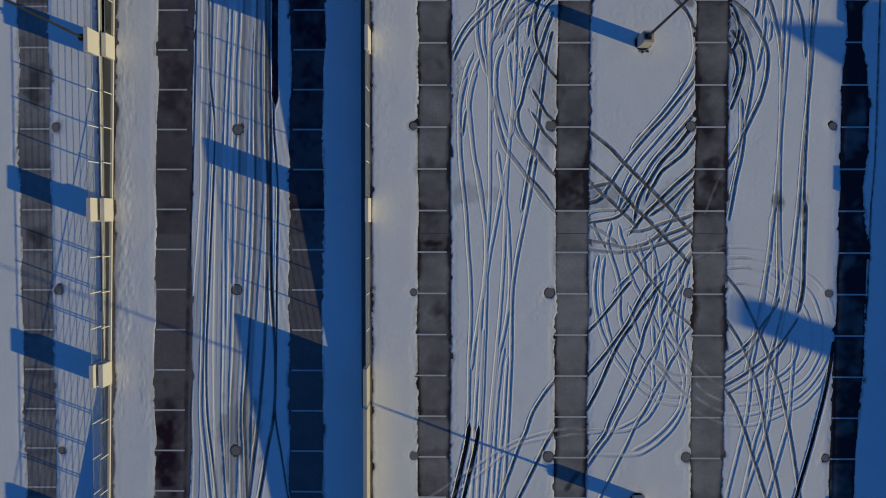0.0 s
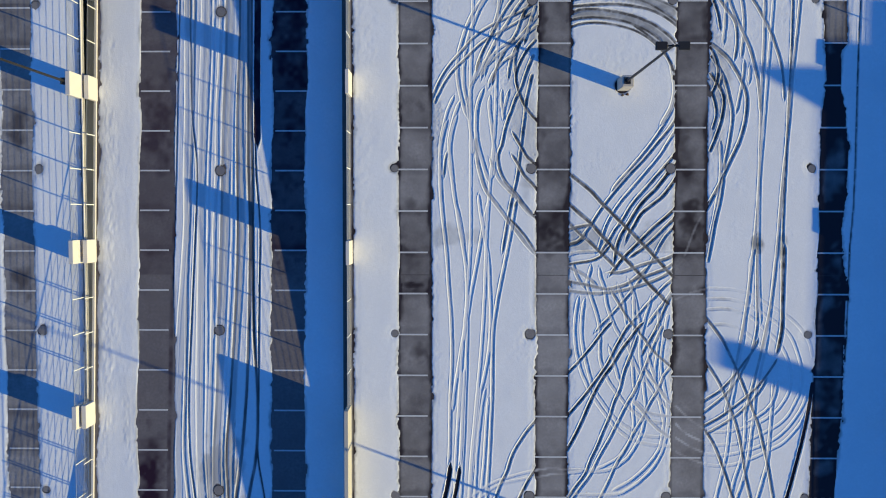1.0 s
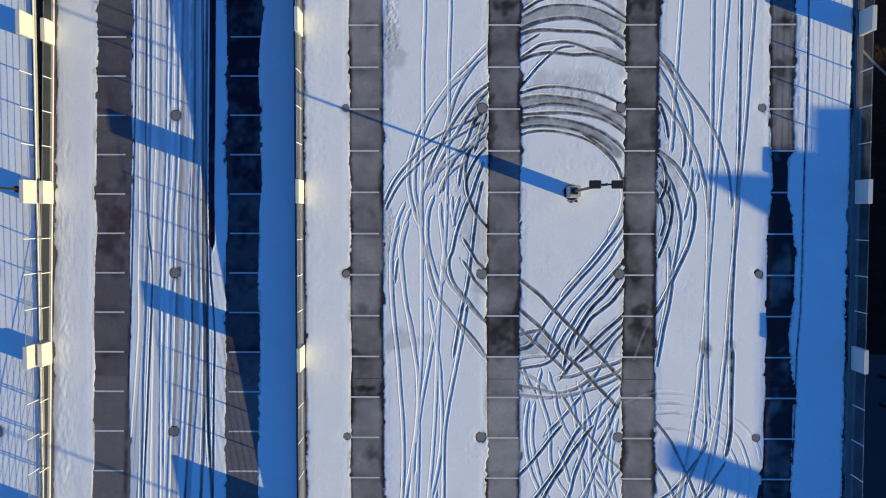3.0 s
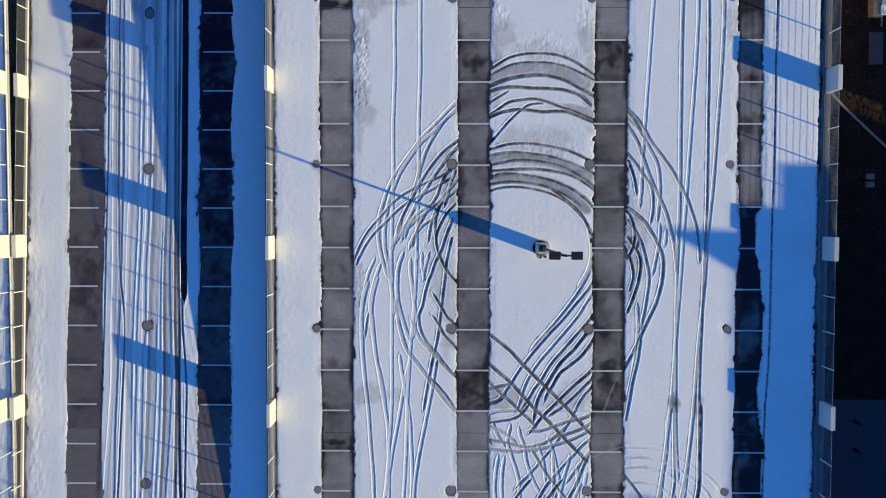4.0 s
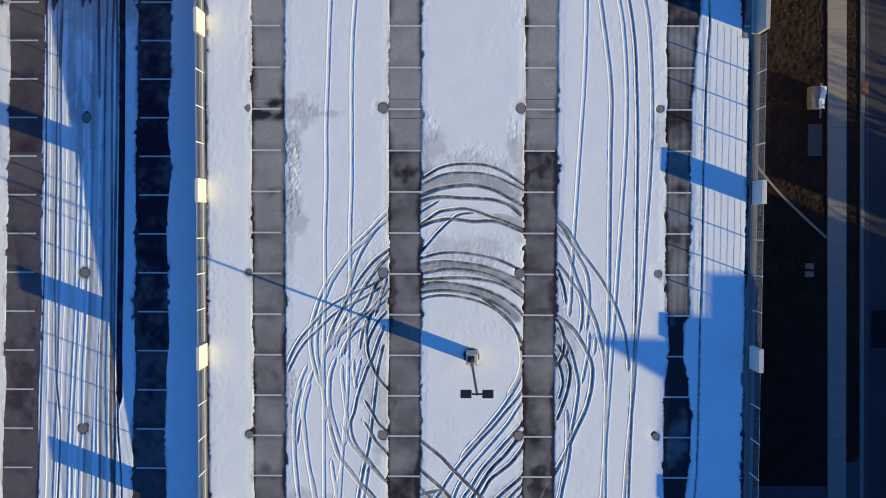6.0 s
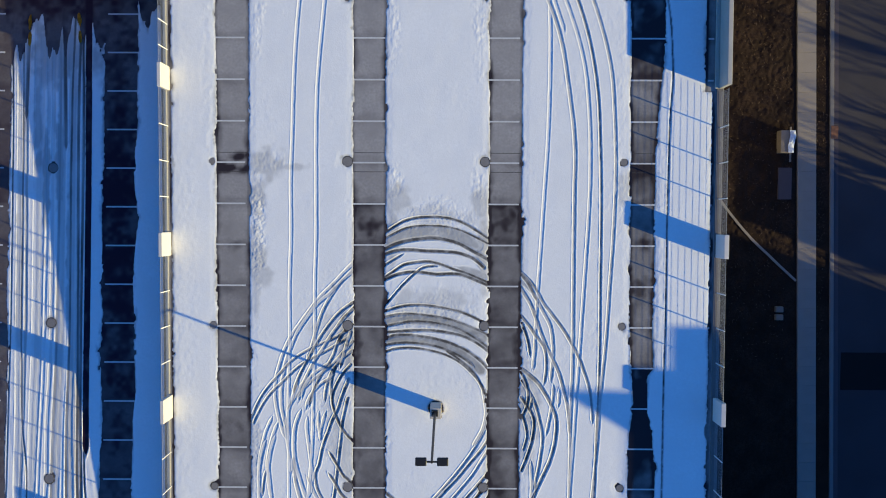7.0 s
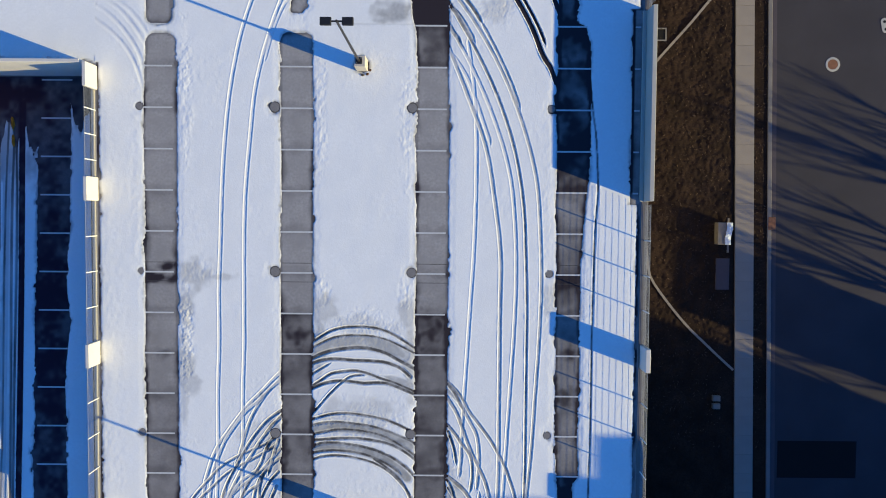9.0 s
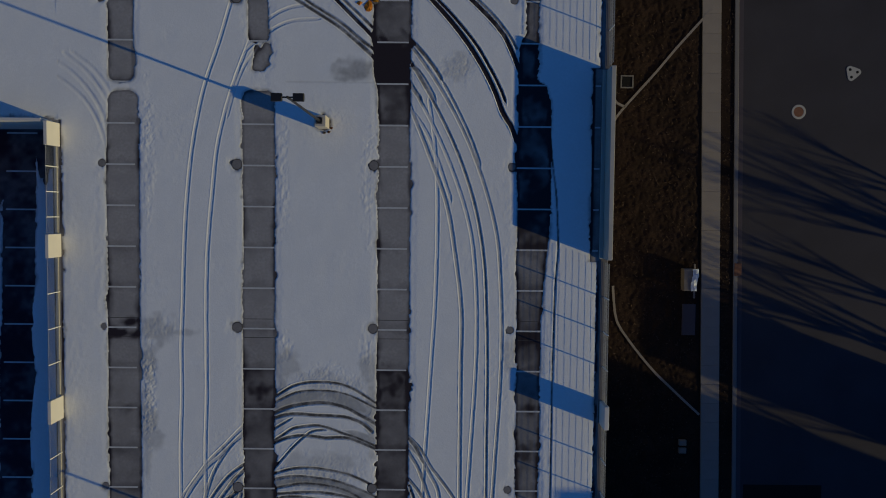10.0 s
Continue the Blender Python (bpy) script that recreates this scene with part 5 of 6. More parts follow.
def wet_shade_floor(name, floor, where, x0, x1, y0, y1, base, material, spots, seed, soak, damp=None, dry=None, edge=None):
    """The floor's bare top, with damp and painted-in shade that differ from stall to stall."""
    nx, ny = int((x1 - x0) / 0.09) + 1, int((y1 - y0) / 0.1) + 1
    xs, ys = np.linspace(x0, x1, nx), np.linspace(y0, y1, ny)
    X, Y = np.meshgrid(xs, ys, indexing="ij")
    stall = np.floor((Y - DRAIN_Y) / STALL).astype(int)
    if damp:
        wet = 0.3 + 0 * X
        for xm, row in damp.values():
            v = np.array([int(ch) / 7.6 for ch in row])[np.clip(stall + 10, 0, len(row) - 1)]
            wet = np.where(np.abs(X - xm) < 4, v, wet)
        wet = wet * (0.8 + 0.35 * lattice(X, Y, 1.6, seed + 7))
    else:
        wet = soak * (0.35 + 0.6 * np.random.RandomState(seed).rand(31, 97)[np.floor((X + 30) / 8.7).astype(int) % 31, stall % 97] ** 2)
    wet = wet + (0.05 + 0.17 * wet) * (lattice(X, Y, 0.9, seed) + 0.6 * lattice(X, Y, 0.33, seed + 1))
    near = np.abs((Y - DRAIN_Y) / STALL - np.round((Y - DRAIN_Y) / STALL)) * STALL
    wet = wet + 0.2 * (1 - step(0.1, 0.5, near + 0.2 * lattice(X, Y, 0.5, seed + 2)))
    if dry is not None:
        wet = np.where(Y < dry, 0.5 * wet - 0.38 - 0.14 * lattice(X * 3, Y * 0.3, 0.5, seed + 11), wet)
    wet = np.maximum(wet, blobs(X, Y, spots, seed + 5, 0.95))
    if edge is not None:      # meltwater creeps in from the snow's edge
        inner = -edge(X, Y) + 0.05 * lattice(X, Y, 0.3, seed + 12)
        wet = wet + 0.4 * (1 - step(0.0, 0.12, inner)) + 0.5 * step(-0.2, 0.5, lattice(X, Y, 2.1, seed + 13)) * (1 - step(0.04, 0.3 + 0.18 * lattice(X, Y, 0.9, seed + 14), inner))
    streak = 0.6 + 0.5 * lattice(X, Y, 0.5, seed + 9)
    wet = np.clip(wet, -0.4 if dry is not None else 0, 1)
    for deep, slush, width, line in RUTS[where]:      # wheels carry the wet on over the bare floor
        if slush >= 0.45 or (deep > 0.6 and slush == 0 and where == "main"):
            got = rut_distance(line, width + 0.4, xs, ys, X, Y)
            if got is not None:
                i0, i1, j0, j1, dist = got
                if slush == 0:
                    wet[i0:i1, j0:j1] -= 0.7 * np.clip(streak[i0:i1, j0:j1], 0, 1) * (1 - step(width * 0.3, width * 0.7, dist))
                    continue
                wet[i0:i1, j0:j1] = np.maximum(wet[i0:i1, j0:j1], (1.0 if deep < 0 else 0.85) * np.clip(streak[i0:i1, j0:j1] + 0.4 * (deep < 0), 0, 1) * (1 - step(width * 0.45, width * 0.9 + 0.1, dist)))
    co = np.stack([X, Y, base(Y) + 0.003 + 0 * X], -1).reshape(-1, 3)
    idx = np.arange(nx * ny).reshape(nx, ny)
    quads = np.stack([idx[:-1, :-1], idx[1:, :-1], idx[1:, 1:], idx[:-1, 1:]], -1).reshape(-1, 4)
    me = grid_mesh(name, co, quads, "wet", wet.ravel(), False)
    me.materials.append(material)
    ob = new(name, me)
    ob.parent = floor
    return ob


def holes(X, Y, inside, spots):
    for x, y, r in spots:
        inside = np.minimum(inside, np.hypot(X - x, Y - y) - r)
    return inside


def band(X, x0, x1):
    """Metres outside the bare strip from x0 to x1."""
    return np.maximum(x0 - X, X - x1)


DRAINS_M = [-1.98, 6.57, 15.25, 24.0]
ROWS_Y = [DRAIN_Y + BAY * k for k in range(-2, 5)]


def wave(Y, size, seed, amount):
    """A slow wander of a strip's edge, a little different from stall to stall."""
    return amount * lattice(Y * 0 + seed, Y, size, seed)


def ended(d, e, r=0.45):
    """A strip whose end, e metres away, has rounded corners."""
    return np.where((d > -r) & (e > -r), np.hypot(np.maximum(d + r, 0), np.maximum(e + r, 0)) - r, np.maximum(d, e))


def cover_main(X, Y):
    m = band(X, -1.66 + wave(Y, 2.6, 3, 0.05) + 0.15 * step(38, 43, Y), 0.3 + wave(Y, 3.4, 4, 0.04))
    m = np.minimum(ended(m, Y - 43.5, 0.6), ended(band(X, -1.45, 0.03 + wave(Y, 1.1, 14, 0.05)), 44.2 - Y, 0.35))
    n = band(X, 6.98 + wave(Y, 2.6, 5, 0.06), 8.92 + wave(Y, 3, 6, 0.06))
    n = np.minimum(ended(n, Y - 43.55), ended(band(X, 7.35, 8.55), 46.7 - Y, 0.3))
    n = np.minimum(n, np.hypot((X - 8.15 - 0.25 * (Y - 45.7)) / 0.5, (Y - 45.7) / 0.75) * 0.5 - 0.5 + 0.22 * lattice(X, Y, 0.4, 17))
    p = band(X, 15.56 + wave(Y, 2.6, 7, 0.06) - 0.3 * step(43.5, 45, Y), 17.5 + wave(Y, 3, 8, 0.07))
    e_west = np.interp(Y, [-18, -7, -3, 5, 10, 13, 16, 30, 45, 46.6, 47.4], [24.3, 24.34, 24.54, 24.6, 24.55, 24.8, 24.6, 24.44, 24.35, 24.4, 24.9])
    e_east = np.interp(Y, [-18, -10, -6, 0, 4, 6, 9, 11.5, 12.5, 15, 15.6, 17, 30, 33, 36, 42.5, 44, 44.5, 50], [25.8, 25.94, 26.2, 26.3, 25.85, 26.1, 26.15, 25.9, 25.6, 25.63, 26.0, 25.95, 25.9, 26.2, 26.45, 26.35, 26.1, 25.5, 25.6])
    e = band(X, e_west + wave(Y, 1.7, 9, 0.07), e_east + wave(Y, 1.9, 10, 0.09))
    d = np.minimum(np.minimum(m, n), np.minimum(p, e))
    d = np.minimum(d, np.where(Y < WELL_N + 0.25, X + 4.62, 9.0))
    d = np.minimum(d, 29.45 - X + np.where((Y > 33) & (Y < 45.2), -0.35, 0.1))
    spots = [(x, y, r) for x, r in zip(DRAINS_M, (0.16, 0.27, 0.25, 0.17)) for y in ROWS_Y] + [(12.18, 12.9, 0.42), (12.05, 41.6, 0.42), (12.2, -15.8, 0.42)]
    return holes(X, Y, d, spots)


def cover_ramp(X, Y):
    d = np.minimum(band(X, -18.5 + wave(Y, 2.6, 21, 0.12), -16.35 + wave(Y, 3, 22, 0.1)), band(X, -9.95 + wave(Y, 2.6, 23, 0.1), -7.9 + wave(Y, 3, 24, 0.14)))
    d = np.minimum(d, X + 21.28 + wave(Y, 1.2, 25, 0.12))
    d = np.minimum(d, 0.35 * (37.0 + wave(X, 0.7, 26, 1.6) + wave(X, 0.25, 27, 1.1) - Y + np.where(X > -8, 1.6, 0)))
    return holes(X, Y, d, [(-13.35, 7.70 + (y - DRAIN_Y) * 2.57 / STALL, 0.28) for y in ROWS_Y])


def cover_west(X, Y):
    d = band(X, -27.0 + wave(Y, 2.6, 31, 0.12), -25.15 + wave(Y, 3, 32, 0.1))
    d = np.minimum(d, -21.93 - X)
    return holes(X, Y, d, [(-24.68, y, 0.2) for y in ROWS_Y])


def cover_north(X, Y):
    return Y - WELL_N - 0.3 + 0.0 * X


SLUSH_MAIN = [
    (1.5, 28.3, 1.5, 1.0, 0.34), (3.2, 28.2, 1.6, 0.3, 0.3), (0.8, 26.5, 0.7, 1.6, 0.34), (0.8, 22.5, 0.7, 1.8, 0.34), (1.2, 21.3, 0.6, 0.7, 0.3), (5.5, 17.5, 1.3, 2.2, 0.22), (6.3, 10.0, 0.9, 4.0, 0.28), (18.2, 12.0, 0.8, 4.0, 0.3), (1.2, 3.5, 1.2, 0.8, 0.30), (3.0, 3.4, 1.2, 0.5, 0.18), (9.9, 3.4, 1.6, 0.8, 0.38),
    (14.3, 3.5, 1.5, 0.9, 0.30), (12.2, 3.3, 1.6, 0.5, 0.25), (9.6, 26.3, 0.9, 1.2, 0.32), (15.0, 26.0, 0.7, 1.1, 0.32), (9.4, 23.8, 0.5, 2.2, 0.4), (15.2, 22.8, 0.5, 2.4, 0.4), (12.0, 25.2, 2.8, 0.7, 0.2), (12.0, 19.4, 3.0, 1.5, 0.25), (14.2, 45.0, 1.5, 0.8, 0.5),
    (20.7, 45.2, 1.2, 0.9, 0.24), (20.7, 3.0, 0.35, 0.8, 0.7), (22.2, 3.0, 0.35, 0.9, 0.5), (24.0, 27.0, 0.6, 1.1, 0.24), (5.9, 12.0, 1.2, 3.0, 0.2), (6.6, 17.2, 0.8, 2.0, 0.5), (18.0, 13.5, 0.5, 3.0, 0.4), (0.75, 21.0, 0.3, 3.0, 0.22), (0.7, 10.5, 0.3, 3.0, 0.2),
]
MELT_MAIN = [
    (6.4, 15.5, 1.5, 6.5, 1.0), (6.3, 7.0, 1.3, 4.0, 0.8), (18.1, 15.0, 1.0, 7.5, 0.8), (12.2, 24.9, 3.8, 1.6, 0.45), (12.2, 18.8, 3.8, 2.2, 0.6), (9.6, 3.6, 1.6, 1.6, 0.6), (14.6, 5.2, 1.5, 3.0, 0.75),
    (17.9, 45.0, 0.9, 3.0, 0.9), (15.0, 46.8, 1.8, 2.0, 0.9), (12.0, -2.0, 3.6, 5.0, 0.3), (18.4, -2.5, 0.9, 5.0, 0.5), (24.0, 44.0, 0.8, 4.0, 0.9), (5.0, 13.0, 3.0, 6.0, 0.25),
]
WILD_MAIN = [(1.4, 28.6, 1.5, 0.7, 1.0), (0.85, 24.5, 0.6, 4.5, 2.0), (0.8, 10.5, 0.45, 4.0, 1.3), (9.5, 27.2, 0.7, 1.2, 1.5), (15.0, 27.2, 0.7, 1.2, 1.5), (9.4, 38.0, 0.6, 5.0, 1.2), (14.9, 38.0, 0.7, 4.0, 1.2), (0.9, 39.0, 0.6, 5.0, 1.3), (-2.2, 35.0, 0.6, 8.0, 0.8), (4.9, 12.8, 1.0, 3.5, 0.9), (12.2, 25.0, 3.5, 1.4, 0.9), (12.2, 18.9, 3.5, 1.8, 0.9), (26.4, 24.0, 0.5, 9.0, 1.0), (18.3, 14.0, 0.7, 6.0, 0.6), (20.7, 45.2, 1.4, 1.1, 0.9), (-3.8, 20.0, 1.0, 22.0, 0.5), (12.2, 41.6, 1.8, 1.8, 0.6), (23.8, 30.0, 0.6, 9.0, 0.6)]
snow_sheet("snow_main", "sunlit snow on the deck, criss-crossed by tyre ruts", "main", [(-4.75, -0.7, -17.5, 56.5, 0.065, 0.09), (-0.7, 25.1, -17.5, -12.0, 0.045, 0.06), (-0.7, 25.1, -12.0, 26.5, 0.028, 0.038), (-0.7, 25.1, 26.5, 40.0, 0.034, 0.085), (-0.7, 25.1, 40.0, 51.0, 0.034, 0.045), (-0.7, 25.1, 51.0, 56.5, 0.09, 0.12), (25.1, 29.75, -17.5, 56.5, 0.06, 0.085)], lambda Y: 0.0 * Y, SNOW_DEPTH, cover_main, 100,
           lambda X, Y: blobs(X, Y, SLUSH_MAIN, 150), lambda X, Y: blobs(X, Y, MELT_MAIN, 160), lambda X, Y: blobs(X, Y, WILD_MAIN, 170))
snow_sheet("snow_ramp", "snow on the ramp with many long tyre ruts", "ramp", [(-21.37, -5.05, -17.5, 41.2, 0.036, 0.15)], ramp_z, SNOW_DEPTH, cover_ramp, 200,
           lambda X, Y: blobs(X, Y, [(-19.0, -7.5, 0.8, 3.0, 0.1), (-13.2, -11.5, 1.6, 3.0, 0.5), (-21.1, 2, 0.25, 9, 0.3), (-13, 36, 3.5, 2.5, 0.5), (-13.8, 27, 0.3, 5, 0.5), (-12.9, 29, 0.35, 4, 0.5), (-12.2, 23, 0.25, 5, 0.45), (-14.4, 31, 0.4, 4, 0.5), (-15.5, 22, 0.3, 9, 0.35), (-11.7, 15, 0.25, 9, 0.3)], 250),
           lambda X, Y: blobs(X, Y, [(-12.6, -12.5, 2.2, 4.0, 0.6), (-13.5, 34.0, 3.0, 5.0, 0.5)], 260),
           lambda X, Y: blobs(X, Y, [(-19.9, 0.0, 1.4, 16.0, 0.45), (-20.9, 2.0, 1.0, 16.0, 1.7), (-19.0, -9.0, 0.8, 4.0, 1.2), (-13.2, -12, 2.5, 5, 0.6)], 270))
snow_sheet("snow_west", "snow on the neighbouring deck striped by railing shadows", "west", [(-32.0, -21.87, -17.5, 30.0, 0.09, 0.14)], lambda Y: LOW + 0.0 * Y, SNOW_DEPTH, cover_west, 300)
snow_sheet("snow_north", "smooth snow north of the ramp", "west", [(-14.0, -4.72, 41.6, 56.5, 0.1, 0.12)], lambda Y: 0.0 * Y, SNOW_DEPTH, cover_north, 400)


# ---- mulch bed, lumpy with coarse bark ----
bx, by = np.meshgrid(np.linspace(30.3, 41.2, 110), np.linspace(0.75, 60.0, 520), indexing="ij")
bed_edge = 39.82 - math.tan(radians(1.22)) * (by - 37.0)
lump = 0.05 * lattice(bx, by, 1.3, 801) + 0.03 * lattice(bx, by, 0.42, 802) + 0.05 * lattice(bx, by, 0.17, 803)
bed_z = GZ + np.clip(lump, -0.12, 0.2) * (1 - step(-0.35, -0.05, bx - bed_edge)) - 0.08 * step(-0.3, 0.0, bx - bed_edge)
bed_i = np.arange(bx.size).reshape(bx.shape)
bed_me = grid_mesh("planting_bed", np.stack([bx, by, bed_z], -1).reshape(-1, 3), np.stack([bed_i[:-1, :-1], bed_i[1:, :-1], bed_i[1:, 1:], bed_i[:-1, 1:]], -1).reshape(-1, 4), "damp", np.clip(0.5 + lump * 3, 0, 1).ravel())
bed_me.materials.append(MULCH)
tagged(new("planting_bed", bed_me), "dark brown bark mulch bed beside the garage wall", "planting bed", kind="structure")

# ---- bare tops of the floors ----
WET_SHADE_MAIN = [
    (8.0, 3.7, 2.2, 1.7, 1.0), (7.3, 10.0, 0.7, 2.5, 0.7), (7.2, 17.0, 0.6, 3.5, 0.9), (8.0, 24.3, 1.6, 1.6, 1.0), (16.6, 24.6, 1.6, 2.2, 1.0), (17.3, 17.0, 0.7, 4.0, 0.9), (16.5, 4.6, 1.6, 2.6, 1.0), (16.0, 9.5, 0.8, 1.6, 0.8),
    (17.4, 0.2, 0.5, 0.6, 1.0), (17.4, -2.4, 0.4, 0.6, 0.9), (15.7, -3.5, 0.4, 1.5, 0.7), (-1.2, 2.6, 0.8, 0.8, 0.9), (-0.7, 0.4, 1.4, 0.5, 1.0), (-0.9, 5.2, 0.9, 0.8, 0.7), (-0.4, 11.6, 0.8, 1.1, 0.8),
    (-0.7, 28.1, 2.2, 0.5, 1.4), (-0.3, 28.8, 0.7, 0.45, 1.2), (-0.5, -4.0, 0.9, 1.3, 0.8), (25.2, 20.6, 0.9, 1.1, 0.9), (25.3, 23.4, 0.9, 1.1, 1.0), (25.2, 27.6, 0.8, 0.7, 0.9), (25.2, 4.3, 0.8, 1.0, 1.0),
    # the long spot at y 38 deepens the parapet's shadow on the east strip
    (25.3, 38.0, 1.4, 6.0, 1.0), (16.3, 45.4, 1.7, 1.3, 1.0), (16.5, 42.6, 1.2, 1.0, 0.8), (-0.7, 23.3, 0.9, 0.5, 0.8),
]
wet_shade_floor("deck_top", deck, "main", -4.7, 29.7, -18, 57, lambda Y: 0.0 * Y, CONCRETE_DECK, WET_SHADE_MAIN, 500, 0.55, DAMP_SHADE, None, cover_main)
# the long patch at x -9 paints shade onto the strip beside the deck edge
wet_shade_floor("ramp_top", ramp_floor, "ramp", -21.37, -5.1, -18, WELL_N - 0.1, lambda Y: ramp_z(Y), RAMP_CONCRETE, [(-17.8, -12.6, 1.2, 4.2, 1.2), (-13, 40, 9, 3.5, 1.0), (-10.9, 20, 0.5, 30, 1.0), (-9.0, 24, 4.0, 23, 1.0), (-17.4, 10.5, 1.6, 4.5, 0.75)], 600, 0.6, None, 1.0)
wet_shade_floor("west_deck_top", low_deck, "west", -32, -21.87, -18, 30, lambda Y: LOW + 0.0 * Y, CONCRETE_DECK, [(-26, 0.5, 1, 1.4, 0.8), (-26, 10.5, 1, 2.2, 0.8)], 700, 0.6)


# ---- drains ----
def drain():
    ob = part("floor_drain", tube(bmesh.new(), (0, 0, 0.0), (0, 0, 0.012), 0.30, 0.29, 20), IRON)
    tagged(ob, "round dark iron floor drain melted free of snow", "drain", "floor drains")
    bm = bmesh.new()
    ring_v = []
    for r, z in ((0.30, 0.0), (0.33, 0.018), (0.36, 0.0)):
        ring_v.append([bm.verts.new((r * math.cos(a * math.tau / 20), r * math.sin(a * math.tau / 20), z)) for a in range(20)])
    for a, b in zip(ring_v, ring_v[1:]):
        for k in range(20):
            bm.faces.new((a[k], b[k], b[(k + 1) % 20], a[(k + 1) % 20]))
    part("rim", bm, RIM, ob)
    return ob


SIZE = dict(zip(DRAINS_M, (0.72, 1.0, 0.95, 0.74)))
d0 = drain()
d0.matrix_basis = pose(DRAINS_M[0], ROWS_Y[0], 0.005)
for x in DRAINS_M:
    for y in ROWS_Y:
        if (x, y) != (DRAINS_M[0], ROWS_Y[0]) and -18 < y < 56:
            c = copy_thing(d0, pose(x, y, 0.005))
            c.scale = (SIZE[x],) * 2 + (1,)
for y in ROWS_Y[:-1]:
    if -18 < y < 38:
        y = 7.70 + (y - DRAIN_Y) * 2.57 / STALL
        copy_thing(d0, pose(-13.35, y, ramp_z(y) + 0.006, -math.degrees(math.atan(FALL))))
        copy_thing(d0, pose(-24.68, y, LOW + 0.005))


# ---- stall lines ----
line_mesh = {}


def stall_line(floor, x0, x1, y, z, tilt=0.0):
    key = round(x1 - x0, 2)
    if key not in line_mesh:
        bm = box(bmesh.new(), 0, key, -0.05, 0.05, 0.0, 0.004)
        me = bpy.data.meshes.new("stall_line")
        bm.to_mesh(me)
        bm.free()
        me.materials.append(PAINT)
        line_mesh[key] = me
    ob = new("stall_line", line_mesh[key])
    ob.parent = floor
    ob.matrix_basis = pose(x0, y, z, tilt)


for k in range(-10, 19):
    y = DRAIN_Y - 0.07 + STALL * k
    for x0, x1 in ((-1.98, 0.1), (6.9, 8.95), (15.4, 17.4), (24.3, 27.0), (29.2, 29.55)):
        stall_line(deck, x0, x1, y, 0.006)
    y = 7.70 + 2.57 * k
    if y < WELL_N:
        for x0, x1 in ((-18.55, -16.65), (-9.8, -7.75)):
            stall_line(ramp_floor, x0, x1, y, ramp_z(y) + 0.007, -math.degrees(math.atan(FALL)))
        stall_line(low_deck, -27.0, -24.7, 7.64 + 2.56 * k, LOW + 0.006)


# expansion joints show as thin dark lines across the bare strips
JOINT = mat("joint_sealant", (0.06, 0.055, 0.055), 0.8, 0, 0.2, 6)
for y in (1.08, 27.92, 29.12):
    for x0, x1 in ((-1.6, 0.3), (7.0, 8.95), (15.6, 17.6), (24.5, 26.0)):
        ob = part("expansion_joint", box(bmesh.new(), x0, x1, y - 0.018, y + 0.018, 0.0035, 0.0055), JOINT, deck)

# ---- across the road, out of view: what is added to throw the long shadows ----
def house(name, x0, x1, y0, y1, top, label):
    ob = empty(name, (x0 + x1) / 2, (y0 + y1) / 2, GZ)
    tagged(ob, label, "building")
    cx, cy = (x0 + x1) / 2, (y0 + y1) / 2
    part("wall", box(bmesh.new(), x0 - cx, x1 - cx, y0 - cy, y1 - cy, 0, top - GZ), BRICK, ob)
    part("roof", box(bmesh.new(), x0 - cx - 0.1, x1 - cx + 0.1, y0 - cy - 0.1, y1 - cy + 0.1, top - GZ + 0.002, top - GZ + 0.12), WALL, ob)
    return ob


TX = math.tan(radians(SUN_ELEV)) / math.cos(radians(SUN_SIDE))   # how fast a shadow's edge sinks westward
SY = math.tan(radians(SUN_SIDE))
FX = 66.0


def top_for(x):
    """Height of an edge at FX whose shadow ends at x on the deck."""
    return (FX - x) * TX


def side_for(x, y):
    return y - SY * (FX - x)


b = house("corner_building", FX, 90, -90, side_for(24.2, 15.6), top_for(24.35) - 0.12, "tall brick building across the road")
house("corner_wing", FX, 90, side_for(24.2, 15.6) + 0.01, side_for(28, 17.8), top_for(26.9) - 0.12, "lower brick wing across the road")
bm = bmesh.new()
zt, zb = top_for(19.7), top_for(24.5)
ya, yb, yc = side_for(24.3, 11.4), side_for(19.7, 14.2), side_for(24.0, 14.1)
va = [bm.verts.new((FX + dx, yy, zz)) for dx in (0.0, 3.0) for yy, zz in ((ya, zb), (yb, zt), (yc, zb))]
bm.faces.new(va[:3])
bm.faces.new(va[:2:-1])
for i, j in ((0, 1), (1, 2), (2, 0)):
    bm.faces.new((va[i], va[i + 3], va[j + 3], va[j]))
tagged(part("roof_gable", bm, BRICK), "small pointed gable on the brick building's roof", "gable", kind="structure")
zc = top_for(17.9)
block("chimney", FX, FX + 1.2, side_for(24.1, -6.7), side_for(24.1, -5.1), top_for(24.3), zc, BRICK, "square brick chimney on the roof across the road", "chimney", kind="structure")

# two blocks out of view, set so that a lit gap stays between their shadows
house("shade_block_north", FX, FX + 3, side_for(40.5, 23.3), side_for(40.5, 28.5), -3.0, "unseen low brick block added to shade the sidewalk")
house("shade_block_south", FX, FX + 3, side_for(28, 17.8) + 0.3, side_for(40.5, 19.4), -3.5, "unseen low brick block added to shade the road")


